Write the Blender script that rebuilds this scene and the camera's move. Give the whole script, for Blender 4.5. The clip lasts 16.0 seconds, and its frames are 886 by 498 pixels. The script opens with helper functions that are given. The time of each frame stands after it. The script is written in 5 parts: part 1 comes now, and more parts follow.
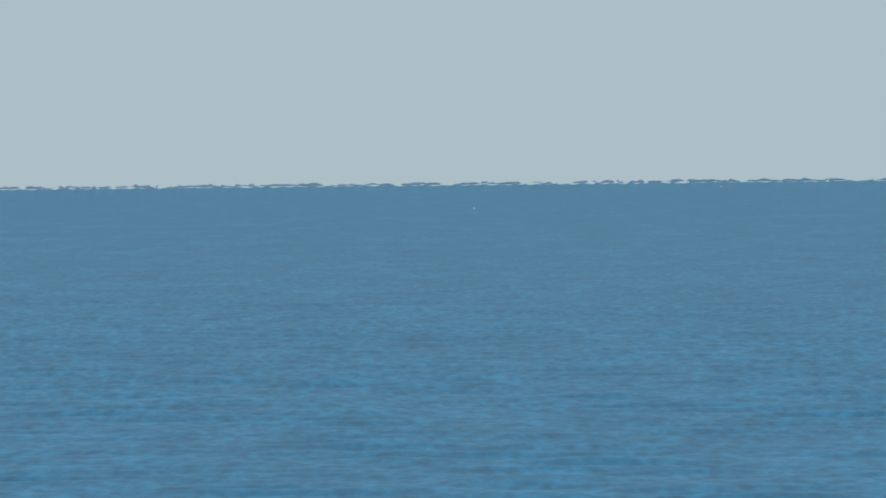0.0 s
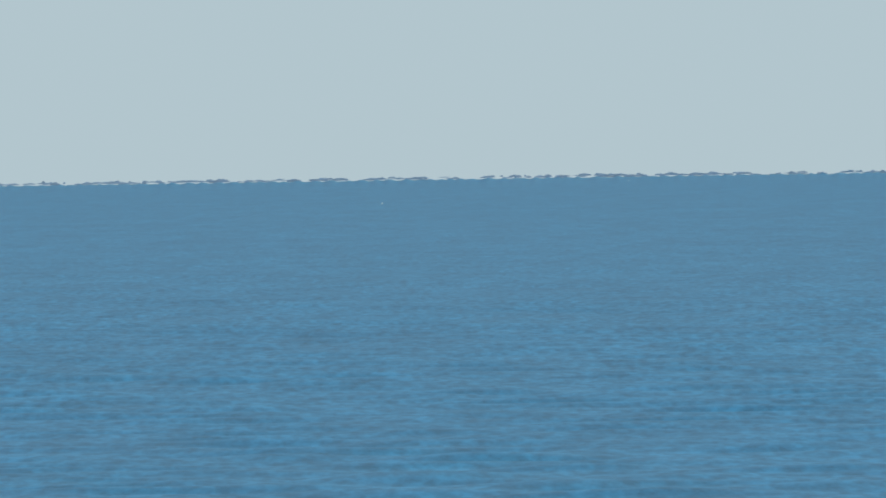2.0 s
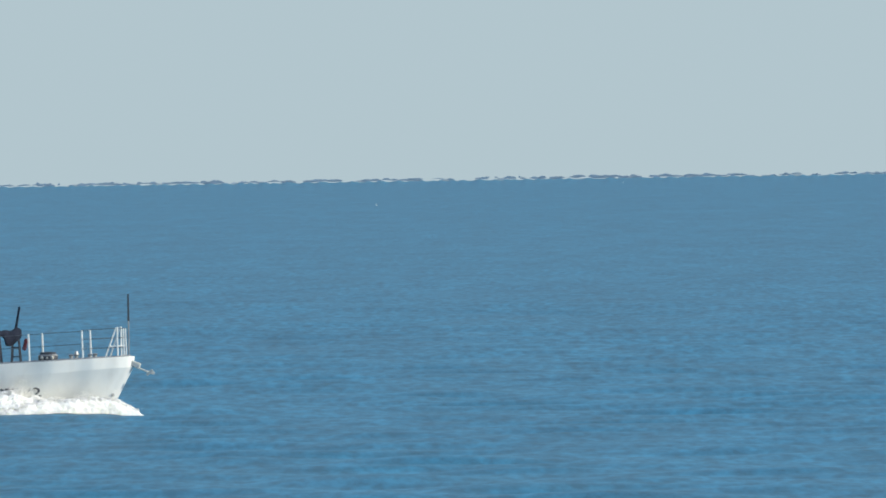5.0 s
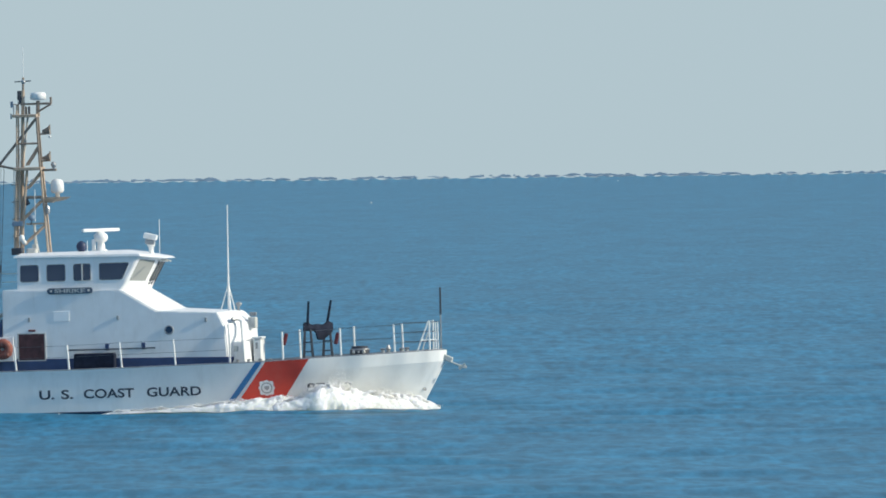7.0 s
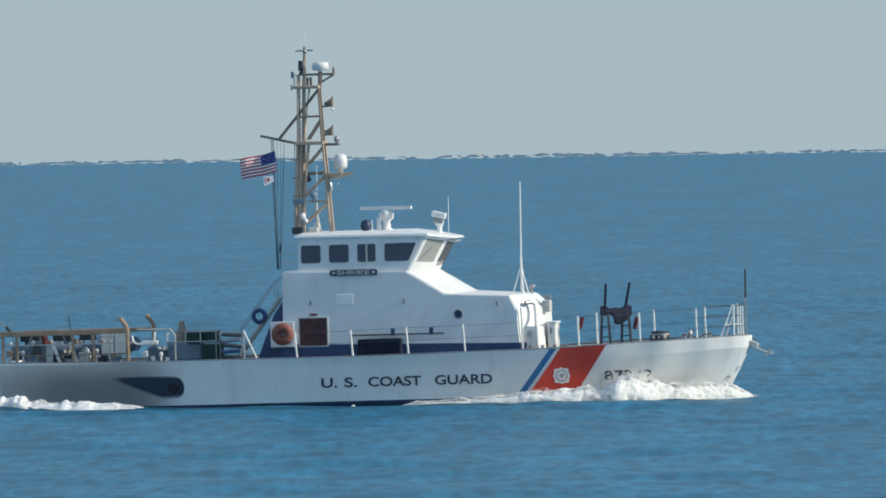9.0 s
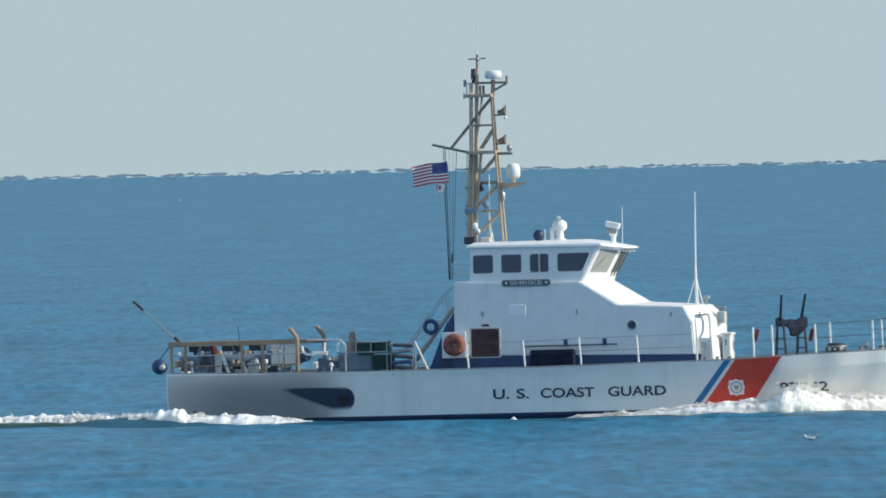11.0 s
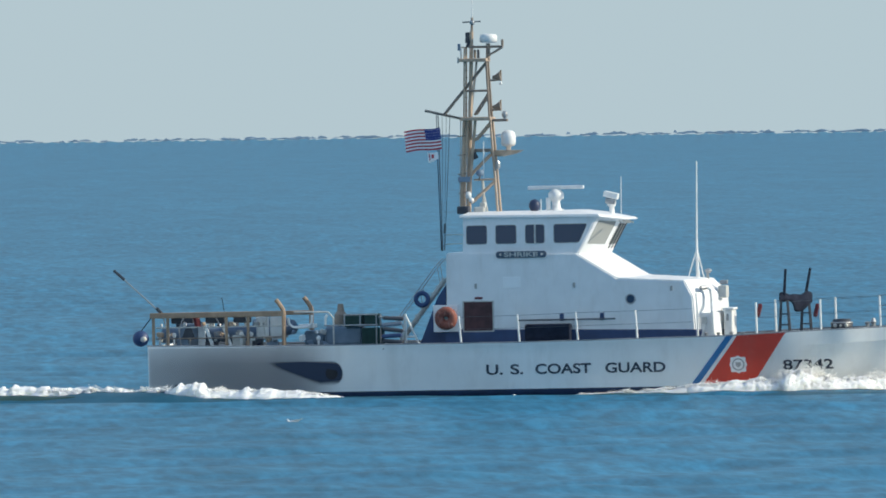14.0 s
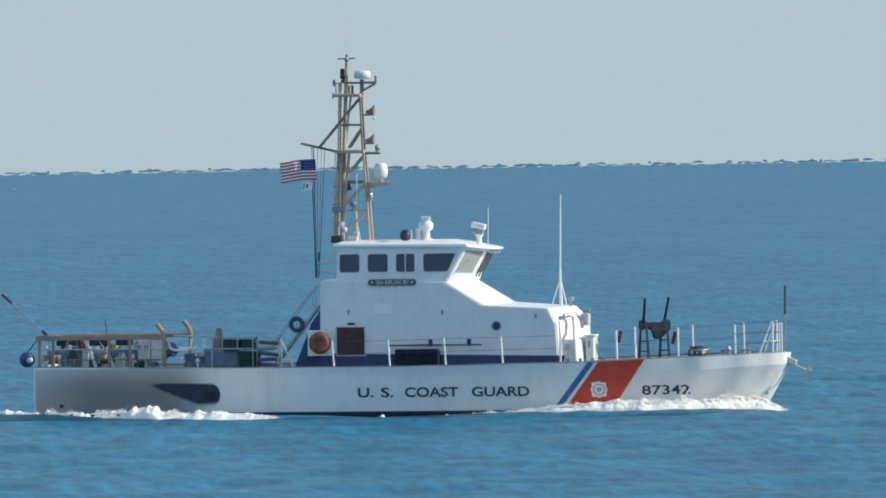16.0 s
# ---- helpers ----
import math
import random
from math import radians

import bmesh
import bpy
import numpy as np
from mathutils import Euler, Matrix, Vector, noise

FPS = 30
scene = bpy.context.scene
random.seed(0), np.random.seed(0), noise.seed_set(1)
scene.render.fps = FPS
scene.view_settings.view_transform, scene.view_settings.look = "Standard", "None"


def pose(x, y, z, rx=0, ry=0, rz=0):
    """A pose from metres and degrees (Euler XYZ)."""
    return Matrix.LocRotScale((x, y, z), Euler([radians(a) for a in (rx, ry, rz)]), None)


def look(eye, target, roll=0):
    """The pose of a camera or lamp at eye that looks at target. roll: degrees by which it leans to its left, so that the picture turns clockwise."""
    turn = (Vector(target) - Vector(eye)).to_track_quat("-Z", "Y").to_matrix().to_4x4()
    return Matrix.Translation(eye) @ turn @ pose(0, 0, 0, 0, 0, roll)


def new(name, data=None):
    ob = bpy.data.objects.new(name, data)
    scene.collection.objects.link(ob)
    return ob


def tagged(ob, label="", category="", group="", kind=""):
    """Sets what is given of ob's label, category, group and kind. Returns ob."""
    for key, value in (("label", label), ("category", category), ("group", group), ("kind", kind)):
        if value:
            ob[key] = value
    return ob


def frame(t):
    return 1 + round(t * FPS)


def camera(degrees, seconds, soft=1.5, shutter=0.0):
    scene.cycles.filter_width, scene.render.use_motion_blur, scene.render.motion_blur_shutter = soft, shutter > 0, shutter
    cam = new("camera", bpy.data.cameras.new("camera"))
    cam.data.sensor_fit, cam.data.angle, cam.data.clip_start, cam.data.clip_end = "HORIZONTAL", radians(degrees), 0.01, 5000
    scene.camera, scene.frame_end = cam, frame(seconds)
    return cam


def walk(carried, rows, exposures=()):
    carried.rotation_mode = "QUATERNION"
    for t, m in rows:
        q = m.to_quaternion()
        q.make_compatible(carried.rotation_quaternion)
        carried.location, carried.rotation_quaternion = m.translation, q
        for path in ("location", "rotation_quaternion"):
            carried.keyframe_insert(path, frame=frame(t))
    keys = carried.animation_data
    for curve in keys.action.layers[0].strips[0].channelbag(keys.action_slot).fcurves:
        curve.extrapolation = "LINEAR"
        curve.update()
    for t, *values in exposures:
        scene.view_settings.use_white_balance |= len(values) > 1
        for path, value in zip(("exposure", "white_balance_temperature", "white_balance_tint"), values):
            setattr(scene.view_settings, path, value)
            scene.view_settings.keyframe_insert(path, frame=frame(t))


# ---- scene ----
cam = camera(4.342, 16.0, 1.75)
walk(cam, [
    (0, pose(0.09, -24.50, 9.16, 89.579, 0.60, 0.251)),
    (0.5, pose(-0.03, -24.50, 9.16, 89.502, 0.65, -0.068)),
    (1, pose(-0.07, -24.50, 9.16, 89.533, 0.72, -0.184)),
    (1.5, pose(-0.08, -24.50, 9.16, 89.548, 0.75, -0.206)),
    (2, pose(-0.08, -24.50, 9.16, 89.550, 0.88, -0.206)),
    (2.5, pose(-0.08, -24.50, 9.16, 89.548, 0.86, -0.206)),
    (3, pose(-0.07, -24.50, 9.16, 89.551, 0.94, -0.201)),
    (5.5, pose(-0.10, -25.00, 9.16, 89.556, 0.85, -0.237)),
    (6, pose(-0.10, -25.52, 9.16, 89.554, 0.95, -0.253)),
    (6.5, pose(-0.10, -24.70, 9.16, 89.546, 0.80, -0.246)),
    (7, pose(-0.10, -23.53, 9.16, 89.546, 0.70, -0.259)),
    (7.5, pose(-0.08, -17.30, 9.16, 89.506, 0.85, -0.280)),
    (8, pose(-0.02, -2.60, 9.16, 89.470, 1.10, -0.363)),
    (8.5, pose(-0.01, -0.50, 9.16, 89.450, 1.10, -0.404)),
    (9, pose(-0.02, -2.22, 9.16, 89.447, 0.89, -0.416)),
    (9.5, pose(-0.01, -2.13, 9.16, 89.472, 0.75, -0.404)),
    (10, pose(-0.05, -6.57, 9.16, 89.525, 0.86, -0.404)),
    (12.5, pose(0.77, 14.14, 9.16, 89.387, 0.94, -3.085)),
    (13, pose(0.75, 12.35, 9.16, 89.303, 0.79, -3.474)),
    (13.5, pose(0.84, 13.19, 9.16, 89.314, 0.93, -3.642)),
    (14, pose(0.77, 11.83, 9.16, 89.344, 0.77, -3.724)),
    (14.5, pose(0.52, 7.76, 9.16, 89.396, 0.62, -3.803)),
    (15, pose(0.24, 3.40, 9.16, 89.447, 0.70, -4.014)),
    (15.5, pose(-0.73, -8.74, 9.16, 89.511, 0.85, -4.762)),
    (16, pose(-0.72, -6.87, 9.16, 89.495, 0.91, -6.005)),
], [(0, -0.08), (0.5, 0.04), (7.0, 0.04), (7.5, -0.15), (9.0, -0.15), (10.0, -0.06), (12.5, 0.07), (15.0, 0.07), (16.0, 0.02)])

# ---- world, sun, exposure ----
world = bpy.data.worlds.new("sky_world")
scene.world = world
world.use_nodes = True
wn = world.node_tree.nodes
wl = world.node_tree.links
sky = wn.new("ShaderNodeTexSky")
sky.sky_type = "NISHITA"
sky.sun_disc = False
sky.sun_elevation = radians(26)
sky.sun_rotation = radians(100)
sky.air_density = 1.0
sky.dust_density = 0.15
sky.ozone_density = 3.0
wn["Background"].inputs["Strength"].default_value = 0.15
# pale sea haze at the horizon, clearer blue above it
wtc = wn.new("ShaderNodeTexCoord")
wsep = wn.new("ShaderNodeSeparateXYZ")
wl.new(wtc.outputs["Generated"], wsep.inputs[0])


def sky_layer(z0, z1, above, below):
    fac = wn.new("ShaderNodeMapRange")
    fac.interpolation_type = "SMOOTHSTEP"
    fac.inputs["From Min"].default_value = z0
    fac.inputs["From Max"].default_value = z1
    wl.new(wsep.outputs["Z"], fac.inputs["Value"])
    mix = wn.new("ShaderNodeMix")
    mix.data_type = "RGBA"
    wl.new(fac.outputs["Result"], mix.inputs["Factor"])
    for slot, v in (("A", below), ("B", above)):
        if isinstance(v, tuple):
            mix.inputs[slot].default_value = v
        else:
            wl.new(v, mix.inputs[slot])
    return mix.outputs["Result"]


low_sky = sky_layer(0.02, 0.45, (2.38, 3.50, 4.85, 1), (2.90, 3.65, 3.98, 1))
wl.new(sky_layer(0.2, 1.35, sky.outputs[0], low_sky), wn["Background"].inputs["Color"])

sun_data = bpy.data.lights.new("sun", "SUN")
sun_data.energy = 4.0
sun_data.angle = radians(0.53)
sun_data.color = (1.0, 0.925, 0.75)
sun_lamp = new("sun", sun_data)
sun_lamp.matrix_world = look((math.cos(radians(26)) * math.cos(radians(-10)) * 100, math.cos(radians(26)) * math.sin(radians(-10)) * 100, 100 * math.sin(radians(26))), (0, 0, 0))


# ---- materials ----
def mat(name, color, rough=0.5, metal=0.0, var=0.12, scale=3.0, bump=0.0, bump_scale=40.0, bump_dist=0.02, dirt=None, dirt_amount=0.0, dirt_scale=0.6):
    m = bpy.data.materials.new(name)
    m.use_nodes = True
    nt = m.node_tree
    n, l = nt.nodes, nt.links
    b = n["Principled BSDF"]
    b.inputs["Roughness"].default_value = rough
    b.inputs["Metallic"].default_value = metal
    tc = n.new("ShaderNodeTexCoord")
    no = n.new("ShaderNodeTexNoise")
    no.inputs["Scale"].default_value = scale
    no.inputs["Detail"].default_value = 5
    l.new(tc.outputs["Object"], no.inputs["Vector"])
    ramp = n.new("ShaderNodeMapRange")
    ramp.inputs["From Min"].default_value = 0.3
    ramp.inputs["From Max"].default_value = 0.7
    ramp.inputs["To Min"].default_value = 1 - var
    ramp.inputs["To Max"].default_value = 1 + var * 0.6
    l.new(no.outputs["Fac"], ramp.inputs["Value"])
    mul = n.new("ShaderNodeMix")
    mul.data_type = "RGBA"
    mul.blend_type = "MULTIPLY"
    mul.inputs["Factor"].default_value = 1
    mul.inputs["A"].default_value = (*color, 1)
    l.new(ramp.outputs["Result"], mul.inputs["B"])
    out = mul.outputs["Result"]
    if dirt:
        mp = n.new("ShaderNodeMapping")
        mp.inputs["Scale"].default_value = (dirt_scale * 2.2, dirt_scale * 2.2, dirt_scale * 0.5)
        l.new(tc.outputs["Object"], mp.inputs["Vector"])
        dn = n.new("ShaderNodeTexNoise")
        dn.inputs["Scale"].default_value = 1.6
        dn.inputs["Detail"].default_value = 8
        dn.inputs["Roughness"].default_value = 0.65
        l.new(mp.outputs[0], dn.inputs["Vector"])
        dr = n.new("ShaderNodeMapRange")
        dr.inputs["From Min"].default_value = 0.5
        dr.inputs["From Max"].default_value = 0.78
        dr.inputs["To Max"].default_value = dirt_amount
        l.new(dn.outputs["Fac"], dr.inputs["Value"])
        dm = n.new("ShaderNodeMix")
        dm.data_type = "RGBA"
        l.new(dr.outputs["Result"], dm.inputs["Factor"])
        l.new(out, dm.inputs["A"])
        dm.inputs["B"].default_value = (*dirt, 1)
        out = dm.outputs["Result"]
    l.new(out, b.inputs["Base Color"])
    if bump:
        bn = n.new("ShaderNodeTexNoise")
        bn.inputs["Scale"].default_value = bump_scale
        bn.inputs["Detail"].default_value = 4
        l.new(tc.outputs["Object"], bn.inputs["Vector"])
        bp = n.new("ShaderNodeBump")
        bp.inputs["Strength"].default_value = bump
        bp.inputs["Distance"].default_value = bump_dist
        l.new(bn.outputs["Fac"], bp.inputs["Height"])
        l.new(bp.outputs["Normal"], b.inputs["Normal"])
    return m


ANTENNA_BLUE = mat("antenna_blue", (0.03, 0.11, 0.30), 0.45, 0, 0.1, 3)
RUST = (0.30, 0.17, 0.08)
HULL_WHITE = mat("hull_white_paint", (0.89, 0.89, 0.875), 0.42, 0, 0.05, 0.9, 0.03, 1.2, dirt=(0.6, 0.57, 0.53), dirt_amount=0.3)
HOUSE_WHITE = mat("house_white_paint", (0.88, 0.88, 0.88), 0.42, 0, 0.05, 1.5, 0.06, 2.5, dirt=(0.55, 0.5, 0.44), dirt_amount=0.25, dirt_scale=0.9)
WHITE = mat("white_enamel", (0.88, 0.88, 0.86), 0.4, 0, 0.08, 6, 0.05, 30, dirt=RUST, dirt_amount=0.15, dirt_scale=2)
OFF_WHITE = mat("weathered_white", (0.6, 0.6, 0.57), 0.6, 0, 0.2, 5, 0.1, 30, dirt=(0.3, 0.26, 0.2), dirt_amount=0.4, dirt_scale=2)
RED = mat("slash_red_paint", (0.70, 0.07, 0.045), 0.45, 0, 0.12, 1.5, 0.05, 6, dirt=(0.5, 0.2, 0.15), dirt_amount=0.25)
BLUE = mat("slash_blue_paint", (0.045, 0.19, 0.42), 0.45, 0, 0.1, 2)
# air haze is put into NAVY, BOOT, BLACK and CLOTH: lifted, bluish darks
NAVY = mat("deck_edge_navy", (0.034, 0.070, 0.18), 0.5, 0, 0.2, 2)
BOOT = mat("boot_top_black", (0.028, 0.045, 0.10), 0.5, 0, 0.3, 1.2)
BLACK = mat("black_paint", (0.048, 0.055, 0.072), 0.5, 0, 0.3, 4)
LETTER = mat("letter_black", (0.045, 0.058, 0.085), 0.5, 0, 0.15, 4)
CLOTH = mat("black_canvas_cover", (0.024, 0.030, 0.050), 0.95, 0, 0.3, 5, 0.5, 14)
CLOTH.node_tree.nodes["Principled BSDF"].inputs["Specular IOR Level"].default_value = 0.1
VENT_WHITE = mat("fresh_white_paint", (0.95, 0.95, 0.95), 0.4, 0, 0.03, 3)
# the deck edge's shadow line is put into the toe rail's grey
TOE_RAIL = mat("toe_rail_dull_paint", (0.26, 0.28, 0.31), 0.6, 0, 0.25, 2)
GREY = mat("deck_grey_paint", (0.11, 0.13, 0.15), 0.7, 0, 0.2, 2, 0.1, 60)
STEEL = mat("galvanised_steel", (0.42, 0.43, 0.44), 0.4, 0.6, 0.2, 8, 0.05, 40, dirt=RUST, dirt_amount=0.3, dirt_scale=3)
TAN = mat("mast_buff_paint", (0.56, 0.42, 0.31), 0.5, 0, 0.22, 2.2, 0.1, 20, dirt=(0.16, 0.11, 0.08), dirt_amount=0.5, dirt_scale=1.5)
TAN_DARK = mat("brace_buff_paint_weathered", (0.30, 0.245, 0.20), 0.55, 0, 0.25, 3, 0.1, 20, dirt=(0.10, 0.08, 0.07), dirt_amount=0.5, dirt_scale=1.5)
YELLOW = mat("rail_ochre_paint", (0.40, 0.28, 0.19), 0.55, 0, 0.22, 3, 0.1, 20, dirt=(0.16, 0.1, 0.07), dirt_amount=0.5, dirt_scale=1.5)
ORANGE = mat("life_ring_orange", (0.28, 0.085, 0.06), 0.7, 0, 0.35, 9, 0.1, 30, dirt=(0.5, 0.36, 0.32), dirt_amount=0.7, dirt_scale=5)
BOARD = mat("name_board_paint", (0.075, 0.11, 0.16), 0.5, 0, 0.15, 4)
BROWN = mat("vent_louvre_maroon", (0.085, 0.032, 0.036), 0.6, 0, 0.4, 4, 0.2, 20)
SOOT = mat("exhaust_soot", (0.018, 0.02, 0.026), 0.8, 0, 0.35, 2.5)
GREEN = mat("green_tarpaulin", (0.02, 0.06, 0.055), 0.8, 0, 0.25, 4, 0.3, 12)
BLUE_GREY = mat("blue_grey_plastic", (0.20, 0.28, 0.37), 0.6, 0, 0.15, 4)
LAUNCH_GREY = mat("launch_rubber_grey", (0.14, 0.19, 0.26), 0.7, 0, 0.2, 3, 0.1, 20)
RED_CLOTH = mat("red_cloth", (0.16, 0.03, 0.04), 0.8, 0, 0.25, 6, 0.3, 20)
FLAG_RED = mat("flag_red_cloth", (0.52, 0.05, 0.07), 0.85, 0, 0.15, 6)
FLAG_WHITE = mat("flag_white_cloth", (0.92, 0.90, 0.90), 0.85, 0, 0.1, 6)
FLAG_BLUE = mat("flag_blue_cloth", (0.03, 0.045, 0.22), 0.85, 0, 0.15, 6)
HALYARD = mat("dark_rope", (0.03, 0.06, 0.10), 0.7, 0, 0.2, 6)
WIRE = mat("wire_rope", (0.10, 0.12, 0.14), 0.5, 0.5, 0.2, 6)
BIRD = mat("gull_dark_feathers", (0.05, 0.045, 0.045), 0.8, 0, 0.3, 8)


def glass_dark():
    m = bpy.data.materials.new("tinted_window_glass")
    m.use_nodes = True
    b = m.node_tree.nodes["Principled BSDF"]
    # glass colour lifted as well, with the air haze in it
    b.inputs["Base Color"].default_value = (0.042, 0.068, 0.12, 1)
    b.inputs["Roughness"].default_value = 0.06
    b.inputs["IOR"].default_value = 1.5
    return m


GLASS = glass_dark()


def foam_material():
    # light soaks deep through the bubbles
    m = mat("sea_foam", (0.96, 0.95, 0.90), 0.95, 0, 0.08, 4.0, 0.35, 14.0, bump_dist=0.03)
    b = m.node_tree.nodes["Principled BSDF"]
    b.inputs["Specular IOR Level"].default_value = 0.2
    b.inputs["Subsurface Weight"].default_value = 1.0
    b.inputs["Subsurface Radius"].default_value = (1.0, 1.0, 0.9)
    b.inputs["Subsurface Scale"].default_value = 0.33
    return m


FOAM = foam_material()


def water_material():
    m = bpy.data.materials.new("sea_water")
    m.use_nodes = True
    n, l = m.node_tree.nodes, m.node_tree.links
    b = n["Principled BSDF"]
    b.inputs["Roughness"].default_value = 0.36
    b.inputs["Specular IOR Level"].default_value = 0.05
    b.inputs["IOR"].default_value = 1.33
    tc = n.new("ShaderNodeTexCoord")

    def tex(scale, detail, stretch=(1, 1, 1), rough=0.55):
        mp = n.new("ShaderNodeMapping")
        mp.inputs["Scale"].default_value = stretch
        l.new(tc.outputs["Object"], mp.inputs["Vector"])
        t = n.new("ShaderNodeTexNoise")
        t.inputs["Scale"].default_value = scale
        t.inputs["Detail"].default_value = detail
        t.inputs["Roughness"].default_value = rough
        l.new(mp.outputs[0], t.inputs["Vector"])
        return t.outputs["Fac"]

    big = tex(0.03, 4, (1, 0.5, 1))
    ramp = n.new("ShaderNodeMix")
    ramp.data_type = "RGBA"
    ramp.inputs["A"].default_value = (0.0205, 0.143, 0.247, 1)
    ramp.inputs["B"].default_value = (0.028, 0.184, 0.310, 1)
    l.new(big, ramp.inputs["Factor"])
    # ripple light and dark put into the colour, across the view, at three sizes
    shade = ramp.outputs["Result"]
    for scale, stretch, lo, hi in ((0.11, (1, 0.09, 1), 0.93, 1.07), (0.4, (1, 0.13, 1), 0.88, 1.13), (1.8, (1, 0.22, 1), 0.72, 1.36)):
        ripple_tone = tex(scale, 3, stretch, 0.62)
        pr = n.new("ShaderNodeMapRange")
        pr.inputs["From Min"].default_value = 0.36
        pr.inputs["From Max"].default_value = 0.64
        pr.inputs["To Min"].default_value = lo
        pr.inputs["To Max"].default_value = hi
        l.new(ripple_tone, pr.inputs["Value"])
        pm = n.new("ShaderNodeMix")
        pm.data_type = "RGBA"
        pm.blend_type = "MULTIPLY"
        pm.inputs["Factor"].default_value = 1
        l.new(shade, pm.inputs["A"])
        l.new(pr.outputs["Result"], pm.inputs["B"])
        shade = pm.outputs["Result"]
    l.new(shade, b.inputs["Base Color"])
    prev = None
    for scale, dist, stretch in ((0.55, 0.035, (1, 0.25, 1)), (1.8, 0.014, (1, 0.30, 1))):
        f = tex(scale, 3, stretch)
        bp = n.new("ShaderNodeBump")
        bp.inputs["Strength"].default_value = 1.0
        bp.inputs["Distance"].default_value = dist
        l.new(f, bp.inputs["Height"])
        if prev:
            l.new(prev, bp.inputs["Normal"])
        prev = bp.outputs["Normal"]
    l.new(prev, b.inputs["Normal"])
    return m


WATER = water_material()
# darker copy of the sea water: the wave face's shade put into colour
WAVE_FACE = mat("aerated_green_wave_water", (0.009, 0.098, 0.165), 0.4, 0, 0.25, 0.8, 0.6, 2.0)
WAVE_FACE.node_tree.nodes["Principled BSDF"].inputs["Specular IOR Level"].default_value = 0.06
# olive dark for the shaded foot of the foam, painted as colour
OLIVE = mat("foam_edge_water", (0.055, 0.11, 0.11), 0.5, 0, 0.3, 1.2, 0.4, 4.0)
OLIVE.node_tree.nodes["Principled BSDF"].inputs["Specular IOR Level"].default_value = 0.06
# distance haze is put into this pale base colour
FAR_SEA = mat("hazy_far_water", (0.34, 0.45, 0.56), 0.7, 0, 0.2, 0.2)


# ---- mesh helpers ----
def finish(bm, name, materials, smooth=False):
    me = bpy.data.meshes.new(name)
    bmesh.ops.recalc_face_normals(bm, faces=bm.faces)
    bm.to_mesh(me)
    bm.free()
    for m in materials if isinstance(materials, (list, tuple)) else [materials]:
        me.materials.append(m)
    if smooth:
        me.polygons.foreach_set("use_smooth", [True] * len(me.polygons))
    return me


def part(name, bm, material, parent, label="", smooth=False):
    ob = new(name, finish(bm, name, material, smooth))
    if parent:
        ob.parent = parent
    if label:
        tagged(ob, label)
    return ob


def box(bm, x0, x1, y0, y1, z0, z1, bevel=0.0, m=None):
    vs = [bm.verts.new((x, y, z)) for x in (x0, x1) for y in (y0, y1) for z in (z0, z1)]
    fs = [bm.faces.new([vs[i] for i in f]) for f in ((0, 1, 3, 2), (4, 6, 7, 5), (0, 4, 5, 1), (2, 3, 7, 6), (0, 2, 6, 4), (1, 5, 7, 3))]
    if bevel:
        r = bmesh.ops.bevel(bm, geom=list({e for f in fs for e in f.edges}), offset=bevel, segments=2, affect="EDGES", profile=0.5)
        vs = list({v for f in r["faces"] for v in f.verts} | {v for v in vs if v.is_valid})
    if m is not None:
        bmesh.ops.transform(bm, matrix=m, verts=vs)
    return bm


def tube(bm, p0, p1, r, r1=None, seg=8):
    p0, p1 = Vector(p0), Vector(p1)
    r1 = r if r1 is None else r1
    d = p1 - p0
    q = d.to_track_quat("Z", "Y").to_matrix()
    a, b = [], []
    for i in range(seg):
        w = 2 * math.pi * i / seg
        o = q @ Vector((math.cos(w), math.sin(w), 0))
        a.append(bm.verts.new(p0 + o * r))
        b.append(bm.verts.new(p1 + o * r1))
    for i in range(seg):
        bm.faces.new((a[i], a[(i + 1) % seg], b[(i + 1) % seg], b[i]))
    bm.faces.new(a[::-1])
    bm.faces.new(b)
    return bm


def pipe(bm, pts, r, seg=8):
    pts = [Vector(p) for p in pts]
    rings = []
    for i, p in enumerate(pts):
        d = (pts[min(i + 1, len(pts) - 1)] - pts[max(i - 1, 0)]).normalized()
        q = d.to_track_quat("Z", "Y").to_matrix()
        rings.append([bm.verts.new(p + q @ Vector((math.cos(2 * math.pi * k / seg) * r, math.sin(2 * math.pi * k / seg) * r, 0))) for k in range(seg)])
    for a, b in zip(rings, rings[1:]):
        for k in range(seg):
            bm.faces.new((a[k], a[(k + 1) % seg], b[(k + 1) % seg], b[k]))
    bm.faces.new(rings[0][::-1])
    bm.faces.new(rings[-1])
    return bm


def lathe(bm, cx, cy, prof, seg=20):
    rings = []
    for r, z in prof:
        rings.append([bm.verts.new((cx + r * math.cos(2 * math.pi * k / seg), cy + r * math.sin(2 * math.pi * k / seg), z)) for k in range(seg)])
    for a, b in zip(rings, rings[1:]):
        for k in range(seg):
            bm.faces.new((a[k], a[(k + 1) % seg], b[(k + 1) % seg], b[k]))
    bm.faces.new(rings[0][::-1])
    bm.faces.new(rings[-1])
    return bm


def ball(bm, c, r, u=14, v=10, squash=(1, 1, 1)):
    bmesh.ops.create_uvsphere(bm, u_segments=u, v_segments=v, radius=r, matrix=Matrix.Translation(c) @ Matrix.Diagonal((*squash, 1)))
    return bm


